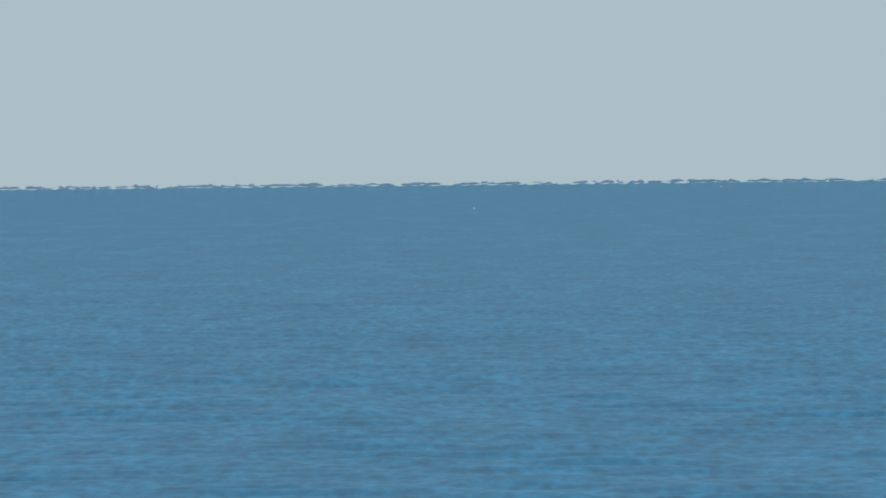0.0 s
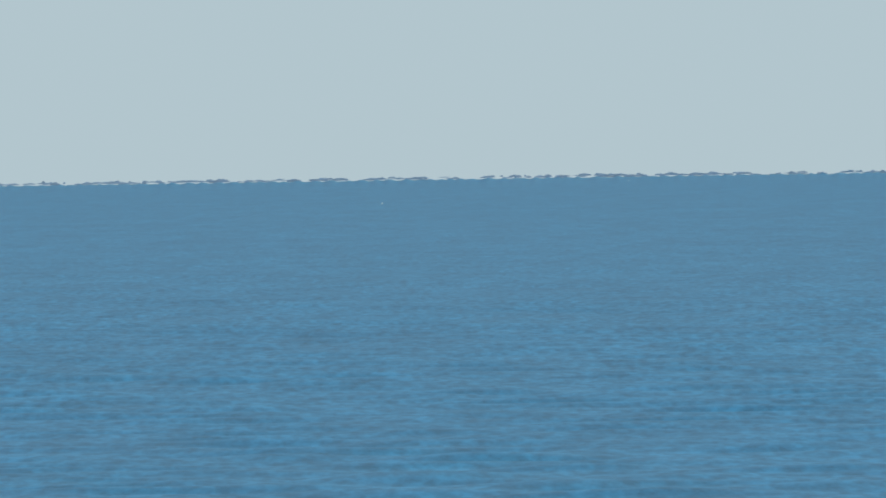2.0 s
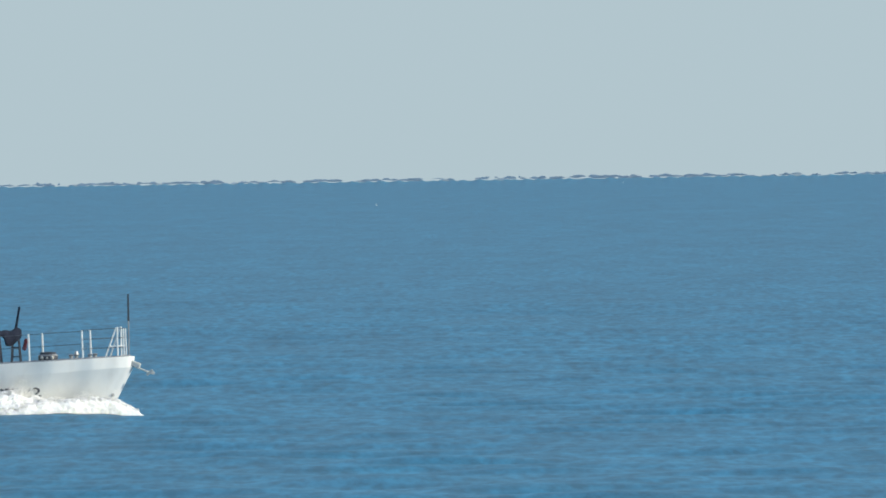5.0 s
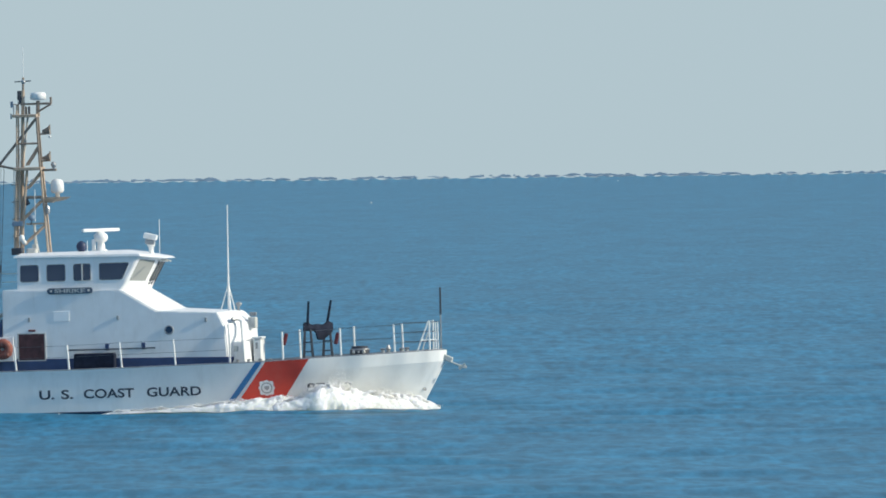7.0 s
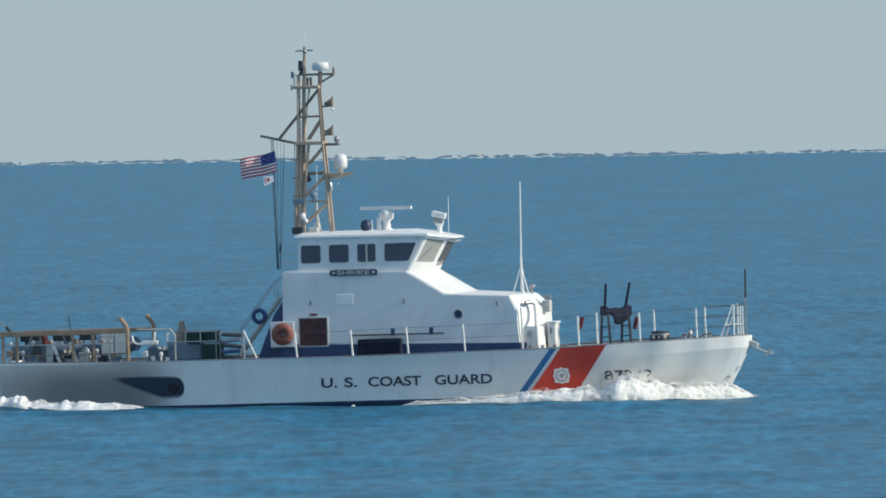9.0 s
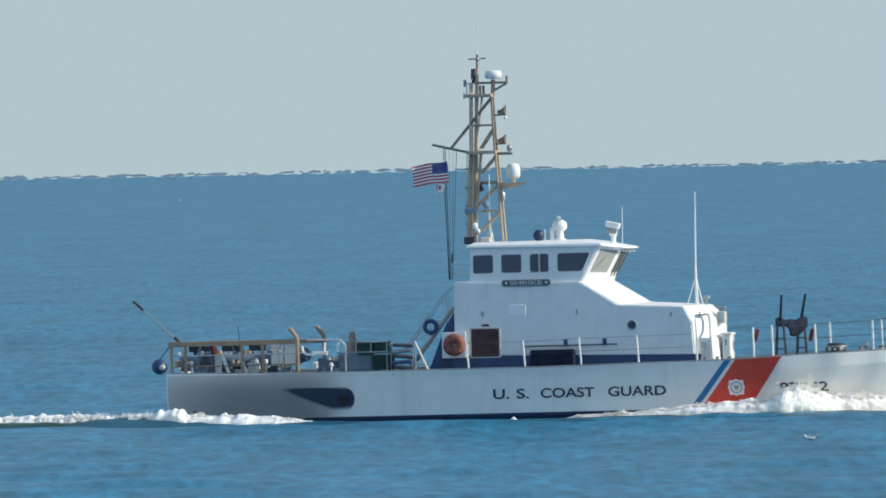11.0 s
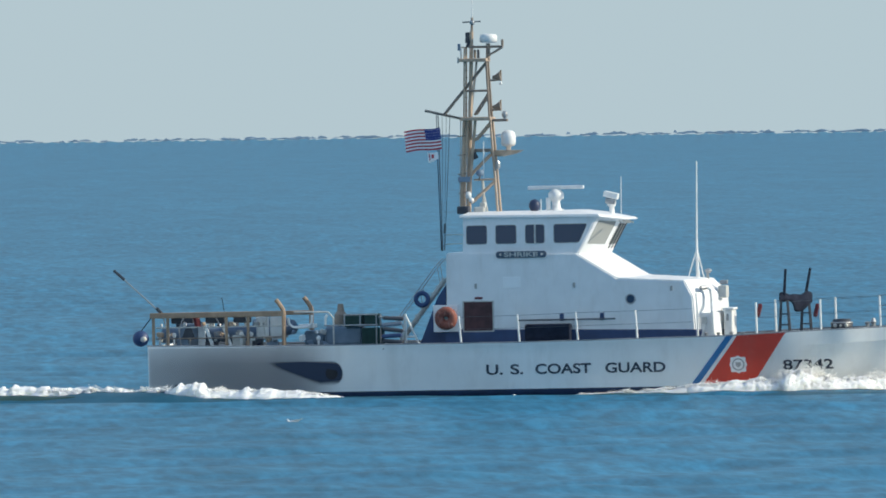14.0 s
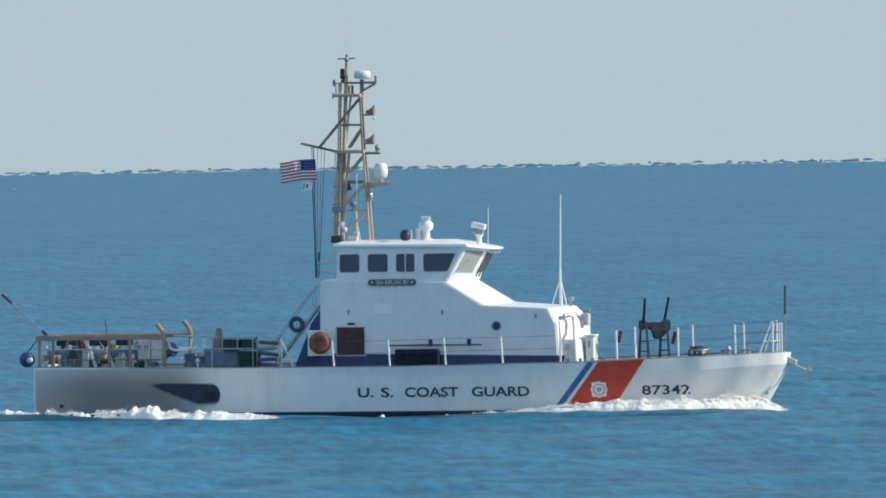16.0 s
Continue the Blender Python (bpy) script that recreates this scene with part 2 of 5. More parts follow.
def ring(bm, c, R, r, axis="Y", useg=24, vseg=8):
    rows = []
    for i in range(useg):
        a = 2 * math.pi * i / useg
        row = []
        for j in range(vseg):
            w = 2 * math.pi * j / vseg
            rr = R + r * math.cos(w)
            p = Vector((rr * math.cos(a), r * math.sin(w), rr * math.sin(a)))
            if axis == "Z":
                p = Vector((p.x, p.z, p.y))
            row.append(bm.verts.new(Vector(c) + p))
        rows.append(row)
    for i in range(useg):
        for j in range(vseg):
            bm.faces.new((rows[i][j], rows[(i + 1) % useg][j], rows[(i + 1) % useg][(j + 1) % vseg], rows[i][(j + 1) % vseg]))
    return bm


def B():
    return bmesh.new()


# ---- sea ----
FAR = 4800.0


def build_sea():
    # fan-shaped grid, fine where the camera looks, one sheet to the horizon
    h = 9.16
    near, far = 250.0, FAR
    inv = np.linspace(1 / near, 1 / far, 520)
    rad = 1 / inv
    ang = np.concatenate([np.linspace(-180, -10, 60), np.linspace(-9, 13, 1150), np.linspace(14, 180, 60)[:-1]])
    A, Rr = np.meshgrid(np.radians(ang), rad)
    X, Y = Rr * np.sin(A), Rr * np.cos(A)
    rng = np.random.default_rng(4)
    Z = np.zeros_like(X)
    for k in range(48):
        lam = rng.uniform(3.2, 11)
        th = rng.normal(radians(265), 0.6)
        amp = 0.0042 * lam ** 0.6 * rng.uniform(0.5, 1.2)
        kx, ky = 2 * np.pi / lam * np.cos(th), 2 * np.pi / lam * np.sin(th)
        fade = np.clip(lam * 90 / Rr - 0.25, 0, 1)
        Z += amp * np.sin(kx * X + ky * Y + rng.uniform(0, 6.28)) * fade
    env = np.clip((np.minimum(ang + 10, 14 - ang)) / 2, 0, 1)[None, :]
    Z = Z * env
    # mirage shimmer put into the shape: a lumpy edge far away
    edge = np.clip((Rr - 3600) / 900, 0, 1)
    bumps = np.zeros_like(X[0])
    for k in range(60):
        f = rng.uniform(1800, 8200)
        bumps += np.sin(np.radians(ang) * f + rng.uniform(0, 6.28)) * rng.uniform(0.3, 1)
    bumps = np.clip(bumps / 5, -0.6, 1) * 0.34 * env[0]
    Z += edge * bumps[None, :]
    nr, na = X.shape
    verts = np.stack([X, Y, Z], -1).reshape(-1, 3)
    verts = np.vstack([verts, [[0, 0, 0]]])
    i = np.arange(nr - 1)[:, None] * na + np.arange(na)[None, :]
    j = np.arange(nr - 1)[:, None] * na + (np.arange(na)[None, :] + 1) % na
    quads = np.stack([i, i + na, j + na, j], -1).reshape(-1, 4)
    c = len(verts) - 1
    tris = np.stack([np.full(na, c), np.arange(na), (np.arange(na) + 1) % na], -1)
    me = bpy.data.meshes.new("water")
    me.vertices.add(len(verts))
    me.vertices.foreach_set("co", verts.astype(np.float32).ravel())
    nl = quads.size + tris.size
    me.loops.add(nl)
    me.loops.foreach_set("vertex_index", np.concatenate([quads.ravel(), tris.ravel()]).astype(np.int32))
    me.polygons.add(len(quads) + len(tris))
    me.polygons.foreach_set("loop_start", np.concatenate([np.arange(len(quads)) * 4, quads.size + np.arange(len(tris)) * 3]).astype(np.int32))
    me.update(calc_edges=True)
    me.validate()
    me.polygons.foreach_set("use_smooth", [True] * len(me.polygons))
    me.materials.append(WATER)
    ob = new("water", me)
    return tagged(ob, "rippled blue open sea reaching the horizon", "sea", "", "structure")


sea = build_sea()


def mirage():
    # mirage built as thin lifted slivers of sea just over the horizon
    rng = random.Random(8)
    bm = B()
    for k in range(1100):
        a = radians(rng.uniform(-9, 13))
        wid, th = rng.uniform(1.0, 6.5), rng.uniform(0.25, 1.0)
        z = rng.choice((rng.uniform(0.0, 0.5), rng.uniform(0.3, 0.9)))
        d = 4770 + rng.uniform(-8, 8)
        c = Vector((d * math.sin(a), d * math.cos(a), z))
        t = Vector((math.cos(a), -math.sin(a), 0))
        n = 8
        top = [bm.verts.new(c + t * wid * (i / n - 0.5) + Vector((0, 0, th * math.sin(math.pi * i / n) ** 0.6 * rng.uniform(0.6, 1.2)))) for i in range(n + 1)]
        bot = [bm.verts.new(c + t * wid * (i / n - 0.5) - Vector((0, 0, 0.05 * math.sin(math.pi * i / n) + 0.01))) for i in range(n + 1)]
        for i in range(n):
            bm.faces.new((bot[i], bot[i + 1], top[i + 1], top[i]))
    return tagged(part("backdrop", bm, FAR_SEA, None), "mirage slivers lifted along the sea horizon, haze put into their blue", "horizon", "", "structure")


mirage()


# ---- patrol boat: x to the bow, y to port, z up from the waterline ----
boat = tagged(new("patrol_boat"), "white patrol boat with red and blue hull stripes, under way", "patrol boat")
boat.empty_display_size = 1.0


def lerp_table(tab, x):
    for (a, va), (b, vb) in zip(tab, tab[1:]):
        if x <= b:
            f = max(0.0, (x - a) / (b - a))
            f = f * f * (3 - 2 * f) * 0.5 + f * 0.5
            return va + (vb - va) * f
    return tab[-1][1]


SHEER = [(-12.3, 1.78), (-8, 1.71), (0, 1.70), (6.3, 1.78), (10.2, 1.92), (13.55, 2.02)]
DECK_B = [(-12.3, 2.55), (-9, 2.78), (-4, 2.85), (6, 2.82), (8.5, 2.55), (10.5, 2.02), (12, 1.32), (12.9, 0.75), (13.3, 0.42), (13.55, 0.0)]
KNUCK_B = [(-12.3, 2.53), (-9, 2.74), (-4, 2.80), (6, 2.74), (8.5, 2.43), (10.5, 1.86), (12, 1.18), (12.9, 0.65), (13.3, 0.34), (13.5, 0.0)]
WATER_B = [(-12.3, 2.42), (-9, 2.62), (-2, 2.72), (4, 2.64), (6, 2.42), (7, 2.2), (8.5, 1.76), (9.5, 1.38), (11.5, 0.5), (12.62, 0.0)]


STERN = -12.25


def knuckle_z(x):
    return lerp_table([(-12.3, 1.5), (4, 1.45), (10, 1.46), (13.55, 1.62)], x)


def stem_x(z):
    # the raked stem
    if z > 1.6:
        return 13.5 + (z - 1.6) * 0.12
    return 12.62 + 0.88 * max(-0.4, z / 1.6)


def along(u, z_end):
    return STERN + u * (z_end - STERN)


def half_beam(x, z):
    # each level runs from the transom to its own point on the stem
    u = min(1.0, (x - STERN) / (stem_x(z) - STERN))
    bw = lerp_table(WATER_B, along(u, 12.62))
    bk = lerp_table(KNUCK_B, along(u, 13.5))
    bd = lerp_table(DECK_B, along(u, 13.55))
    zs, zk = lerp_table(SHEER, x), knuckle_z(x)
    if z >= zk:
        return bk + (bd - bk) * min(1, (z - zk) / max(0.01, zs - zk))
    if z >= 0:
        return bw + (bk - bw) * (z / zk) ** (1.0 + 0.2 * max(0.0, min(1, (x - 6) / 5)))
    return bw * max(0.0, 1 + z * 0.9)


def build_hull():
    bm = B()
    us = list(np.linspace(0, 0.64, 36)) + list(np.linspace(0.655, 0.96, 34)) + [0.968, 0.975, 0.981, 0.986, 0.99, 0.9935, 0.9965, 0.9985, 1.0]
    levels = [-0.7, -0.3, 0.0, 0.19, 0.35, 0.6, 0.85, 1.1, 1.3, "k", "k2", "s"]
    grid = {1: [], -1: []}
    for side in (1, -1):
        for u in us:
            col = []
            for lv in levels:
                x0 = along(u, 13.5)
                zk, zs = knuckle_z(x0), lerp_table(SHEER, x0)
                z = zk if lv == "k" else (zk + zs) / 2 if lv == "k2" else zs if lv == "s" else lv * zk / 1.46
                x = along(u, stem_x(z))
                col.append(bm.verts.new((x, side * (half_beam(x, z) if u < 1 else 0.0), z)))
            grid[side].append(col)
        for a, c in zip(grid[side], grid[side][1:]):
            for k in range(len(levels) - 1):
                f = bm.faces.new((a[k], c[k], c[k + 1], a[k + 1]))
                f.material_index = 1 if k < 3 else 0
    # transom
    a, c = grid[1][0], grid[-1][0]
    for k in range(len(levels) - 1):
        f = bm.faces.new((a[k], a[k + 1], c[k + 1], c[k]))
        f.material_index = 1 if k < 3 else 0
    bmesh.ops.remove_doubles(bm, verts=bm.verts, dist=0.002)
    hull = part("hull", bm, [HULL_WHITE, BOOT], boat, "white hull with black boot top and soot-stained quarter", True)
    me = hull.data
    # keep the knuckle and the transom corner crisp
    for e in me.edges:
        v0, v1 = (me.vertices[i].co for i in e.vertices)
        if abs(v0.z - knuckle_z(v0.x)) < 0.03 and abs(v1.z - knuckle_z(v1.x)) < 0.03 and v0.x > 9.5:
            e.use_edge_sharp = True
        if v0.x < STERN + 0.01 and v1.x < STERN + 0.01:
            e.use_edge_sharp = True
    # deck, a little below the sheer
    bm = B()
    pa, pb = [], []
    xs = [along(u, 13.5) for u in us[:-2]]
    for x in xs:
        z, b = lerp_table(SHEER, x) - 0.06, max(0.01, half_beam(x, lerp_table(SHEER, x)) - 0.03)
        pa.append(bm.verts.new((x, b, z)))
        pb.append(bm.verts.new((x, -b, z)))
    for k in range(len(pa) - 1):
        bm.faces.new((pa[k], pb[k], pb[k + 1], pa[k + 1]))
    part("deck", bm, GREY, boat, "dark grey non-slip deck")
    # toe rail on both edges
    for side in (1, -1):
        bm = B()
        pipe(bm, [(x - 0.03, side * (max(0.0, half_beam(x, lerp_table(SHEER, x)) - 0.03)), lerp_table(SHEER, x) + 0.015) for x in xs], 0.03, 6)
        part("toe_rail", bm, TOE_RAIL, boat)


build_hull()


def hull_patch(name, top, bottom, z_top, z_bot, material, label, side=-1, off=0.022):
    """A painted band on the hull between x pairs at its top and bottom edges."""
    bm = B()
    nu, nv = 10, 26
    g = []
    for i in range(nv + 1):
        f = i / nv
        row = []
        for j in range(nu + 1):
            s = j / nu
            xt = top[0] + (top[1] - top[0]) * s
            xb = bottom[0] + (bottom[1] - bottom[0]) * s
            x = xb + (xt - xb) * f
            z1 = lerp_table(SHEER, x) - 0.004 if z_top is None else z_top
            z = z_bot + (z1 - z_bot) * f
            row.append(bm.verts.new((x, side * (half_beam(x, z) + off), z)))
        g.append(row)
    for i in range(nv):
        for j in range(nu):
            bm.faces.new((g[i][j], g[i][j + 1], g[i + 1][j + 1], g[i + 1][j]))
    return part(name, bm, material, boat, label, True)


for side in (-1, 1):
    hull_patch("red_slash", (7.26, 8.82), (5.97, 7.57), None, 0.08, RED, "broad red diagonal hull stripe", side)
    hull_patch("blue_slash", (6.90, 7.13), (5.58, 5.82), None, 0.08, BLUE, "narrow blue diagonal hull stripe", side)


def emblem():
    # pale ring-shaped badge of plain shapes on the red stripe
    cx, cz = 7.25, 0.86
    def q(x, z, off):
        return (cx + x, -(half_beam(cx + x, cz + z) + off), cz + z)
    bm = B()
    n = 40
    rim = [bm.verts.new(q(r * math.cos(a), r * math.sin(a), 0.034)) for a, r in ((2 * math.pi * k / n, 0.285 - 0.02 * math.cos(4 * 2 * math.pi * k / n) + 0.025 * math.cos(8 * 2 * math.pi * k / n)) for k in range(n))]
    mid = bm.verts.new(q(0, 0, 0.034))
    for k in range(n):
        bm.faces.new((rim[k], rim[(k + 1) % n], mid))
    badge = part("hull_badge", bm, HULL_WHITE, boat, "pale round badge of plain shapes")
    bm = B()
    a, c = [[bm.verts.new(q(r * math.cos(2 * math.pi * k / n), r * math.sin(2 * math.pi * k / n), 0.042)) for k in range(n)] for r in (0.2, 0.165)]
    for k in range(n):
        bm.faces.new((a[k], a[(k + 1) % n], c[(k + 1) % n], c[k]))
    part("badge_ring", bm, STEEL, badge)
    bm = B()
    bm.faces.new([bm.verts.new(q(x, z, 0.042)) for x, z in ((-0.08, 0.07), (-0.08, -0.02), (0, -0.1), (0.08, -0.02), (0.08, 0.07))])
    part("badge_shield", bm, STEEL, badge)


emblem()


def lettering(name, body, x0, x1, z0, z1, y_of, material, parent, label="", thick=0.004, bold=0.006):
    """Block letters of the built-in font, fitted to a box on the starboard side."""
    cu = bpy.data.curves.new(name, "FONT")
    cu.body = body
    cu.offset = bold
    cu.extrude = thick
    tmp = new(name, cu)
    dg = bpy.context.evaluated_depsgraph_get()
    me = bpy.data.meshes.new_from_object(tmp.evaluated_get(dg))
    bpy.data.objects.remove(tmp)
    co = np.array([v.co for v in me.vertices])
    lo, hi = co.min(0), co.max(0)
    for v in me.vertices:
        x = x0 + (v.co.x - lo[0]) / (hi[0] - lo[0]) * (x1 - x0)
        z = z0 + (v.co.y - lo[1]) / (hi[1] - lo[1]) * (z1 - z0)
        v.co = (x, -(y_of(x, z) + 0.014 + v.co.z), z)
    me.materials.clear()
    me.materials.append(material)
    ob = new(name, me)
    ob.parent = parent
    if label:
        tagged(ob, label)
    return ob


for word, a, b in (("U.", -1.00, -0.46), ("S.", -0.20, 0.22), ("COAST", 0.62, 2.45), ("GUARD", 2.92, 4.89)):
    lettering("hull_lettering", word, a, b, 0.665, 1.0, half_beam, LETTER, boat, "black block letters painted on the hull", bold=0.018)
lettering("hull_number", "87342", 8.67, 10.26, 0.65, 0.98, half_beam, LETTER, boat, "black block numerals on the bow", bold=0.016)


def soot_and_shade_material():
    # soot dense round the outlet; aft, a thinner veil of soot and painted shade
    m = bpy.data.materials.new("hull_soot")
    m.use_nodes = True
    n, l = m.node_tree.nodes, m.node_tree.links
    bs = n["Principled BSDF"]
    # soot black raised towards blue, air haze included in the colour
    bs.inputs["Base Color"].default_value = (0.030, 0.046, 0.085, 1)
    bs.inputs["Roughness"].default_value = 0.85
    tc = n.new("ShaderNodeTexCoord")
    sep = n.new("ShaderNodeSeparateXYZ")
    l.new(tc.outputs["Object"], sep.inputs[0])

    def math_node(op, a, c=None):
        k = n.new("ShaderNodeMath")
        k.operation = op
        for s, v in zip(k.inputs, (a, c)):
            if v is None:
                continue
            if isinstance(v, (int, float)):
                s.default_value = v
            else:
                l.new(v, s)
        return k.outputs[0]

    def ramp(v, a, c):
        k = n.new("ShaderNodeMapRange")
        k.interpolation_type = "SMOOTHSTEP"
        k.inputs["From Min"].default_value = a
        k.inputs["From Max"].default_value = c
        l.new(v, k.inputs["Value"])
        return k.outputs["Result"]

    no = n.new("ShaderNodeTexNoise")
    no.inputs["Scale"].default_value = 1.8
    no.inputs["Detail"].default_value = 6
    l.new(tc.outputs["Object"], no.inputs["Vector"])
    x, z = sep.outputs["X"], sep.outputs["Z"]
    # straight upper edge, belly swept up towards the stern
    s = math_node("SUBTRACT", -5.76, x)
    low = math_node("ADD", 0.42, math_node("MULTIPLY", math_node("MAXIMUM", math_node("SUBTRACT", s, 0.75), 0), 0.40))
    rr = math_node("ADD", math_node("POWER", math_node("DIVIDE", math_node("MAXIMUM", math_node("SUBTRACT", 0.36, s), 0), 0.36), 2), math_node("POWER", math_node("DIVIDE", math_node("SUBTRACT", z, 0.80), 0.40), 2))
    nose = math_node("MULTIPLY", math_node("SUBTRACT", 1, ramp(rr, 0.85, 1.15)), math_node("SUBTRACT", 1, ramp(s, 1.4, 3.4)))
    up = math_node("SUBTRACT", 1, ramp(z, 1.04, 1.32))
    dn = math_node("SUBTRACT", z, low)
    core = math_node("MULTIPLY", math_node("MULTIPLY", nose, up), ramp(dn, -0.05, 0.22))
    # veil: soot thinning aft, plus the curved quarter's shade put into it
    veil = math_node("MULTIPLY", math_node("MULTIPLY", ramp(s, -0.1, 1.7), math_node("SUBTRACT", 1, math_node("MULTIPLY", ramp(s, 3.8, 6.5), 0.42))), math_node("SUBTRACT", 1, math_node("MULTIPLY", ramp(z, 1.0, 1.8), 0.45)))
    veil = math_node("MULTIPLY", math_node("MULTIPLY", veil, 0.52), math_node("ADD", 0.78, math_node("MULTIPLY", no.outputs["Fac"], 0.35)))
    fac = math_node("MINIMUM", math_node("ADD", math_node("MULTIPLY", core, 0.97), veil), 0.985)
    tr = n.new("ShaderNodeBsdfTransparent")
    mx = n.new("ShaderNodeMixShader")
    l.new(fac, mx.inputs[0])
    l.new(tr.outputs[0], mx.inputs[1])
    l.new(bs.outputs[0], mx.inputs[2])
    l.new(mx.outputs[0], n["Material Output"].inputs["Surface"])
    return m


SOOT_AND_SHADE = soot_and_shade_material()


def exhaust():
    hull_patch("exhaust_soot", (-12.2, -5.7), (-12.2, -5.7), 1.70, 0.14, SOOT_AND_SHADE, "black soot fanning aft of the exhaust outlet, the quarter's shade painted in", -1, 0.02)
    bm = B()
    lathe(bm, 0, 0, [(0.13, -0.04), (0.2, -0.04), (0.2, 0.03), (0.13, 0.03)], 20)
    bm.transform(pose(-6.12, -half_beam(-6.12, 0.8), 0.8, 90, 0, 0))
    part("exhaust_outlet", bm, SOOT, boat, "black ringed exhaust outlet in the hull")


exhaust()

# ---- deckhouse ----

def loft(bm, low, high):
    """Close two equal outlines (lists of x, y, z) into a solid."""
    a = [bm.verts.new(p) for p in low]
    b = [bm.verts.new(p) for p in high]
    n = len(a)
    for k in range(n):
        bm.faces.new((a[k], a[(k + 1) % n], b[(k + 1) % n], b[k]))
    bm.faces.new(a[::-1])
    bm.faces.new(b)
    return bm


def mirror(o):
    return o + [(x, -y, z) for x, y, z in reversed(o)]


def build_house():
    bm = B()
    # profile of the side, extruded across, front corners cut back
    Y = 2.05
    side = [(-2.40, 1.62), (-2.36, 4.66), (1.93, 4.57), (3.24, 3.75), (5.47, 3.63), (5.74, 3.1), (5.84, 1.62)]
    right = [bm.verts.new((x, -Y, z)) for x, z in side]
    left = [bm.verts.new((x, Y, z)) for x, z in side]
    n = len(side)
    bm.faces.new(right)
    bm.faces.new(left[::-1])
    # inner front outline further forward
    fx = [(2.66, 4.57), (3.94, 3.80), (6.02, 3.66), (6.5, 3.2), (6.58, 1.62)]
    fr = [bm.verts.new((x, -1.05, z)) for x, z in fx]
    fl = [bm.verts.new((x, 1.05, z)) for x, z in fx]
    bm.faces.new((right[0], left[0], left[1], right[1]))
    bm.faces.new((right[1], left[1], left[2], fl[0], fr[0], right[2]))
    for k in range(4):
        bm.faces.new((fr[k], fl[k], fl[k + 1], fr[k + 1]))
    for k in range(4):
        bm.faces.new((right[2 + k], fr[k], fr[k + 1], right[3 + k]))
        bm.faces.new((left[3 + k], fl[k + 1], fl[k], left[2 + k]))
    bmesh.ops.recalc_face_normals(bm, faces=bm.faces)
    bmesh.ops.bevel(bm, geom=[e for e in bm.edges if e.calc_face_angle(0) > 0.3], offset=0.035, segments=2, affect="EDGES")
    house = part("deckhouse", bm, HOUSE_WHITE, boat, "white painted steel deckhouse with sloping front")
    # dark skirt at deck level
    bm = B()
    out = mirror([(-2.43, -2.08, 0), (5.83, -2.08, 0), (6.61, -1.06, 0)])
    loft(bm, [(x, y, 1.62 + 0.02 * max(0, x) / 3) for x, y, z in out], [(x, y, 2.16 - 0.018 * max(0, x + 2)) for x, y, z in out])
    part("skirt", bm, NAVY, house, "dark navy band along the foot of the house")
    return house


house = build_house()


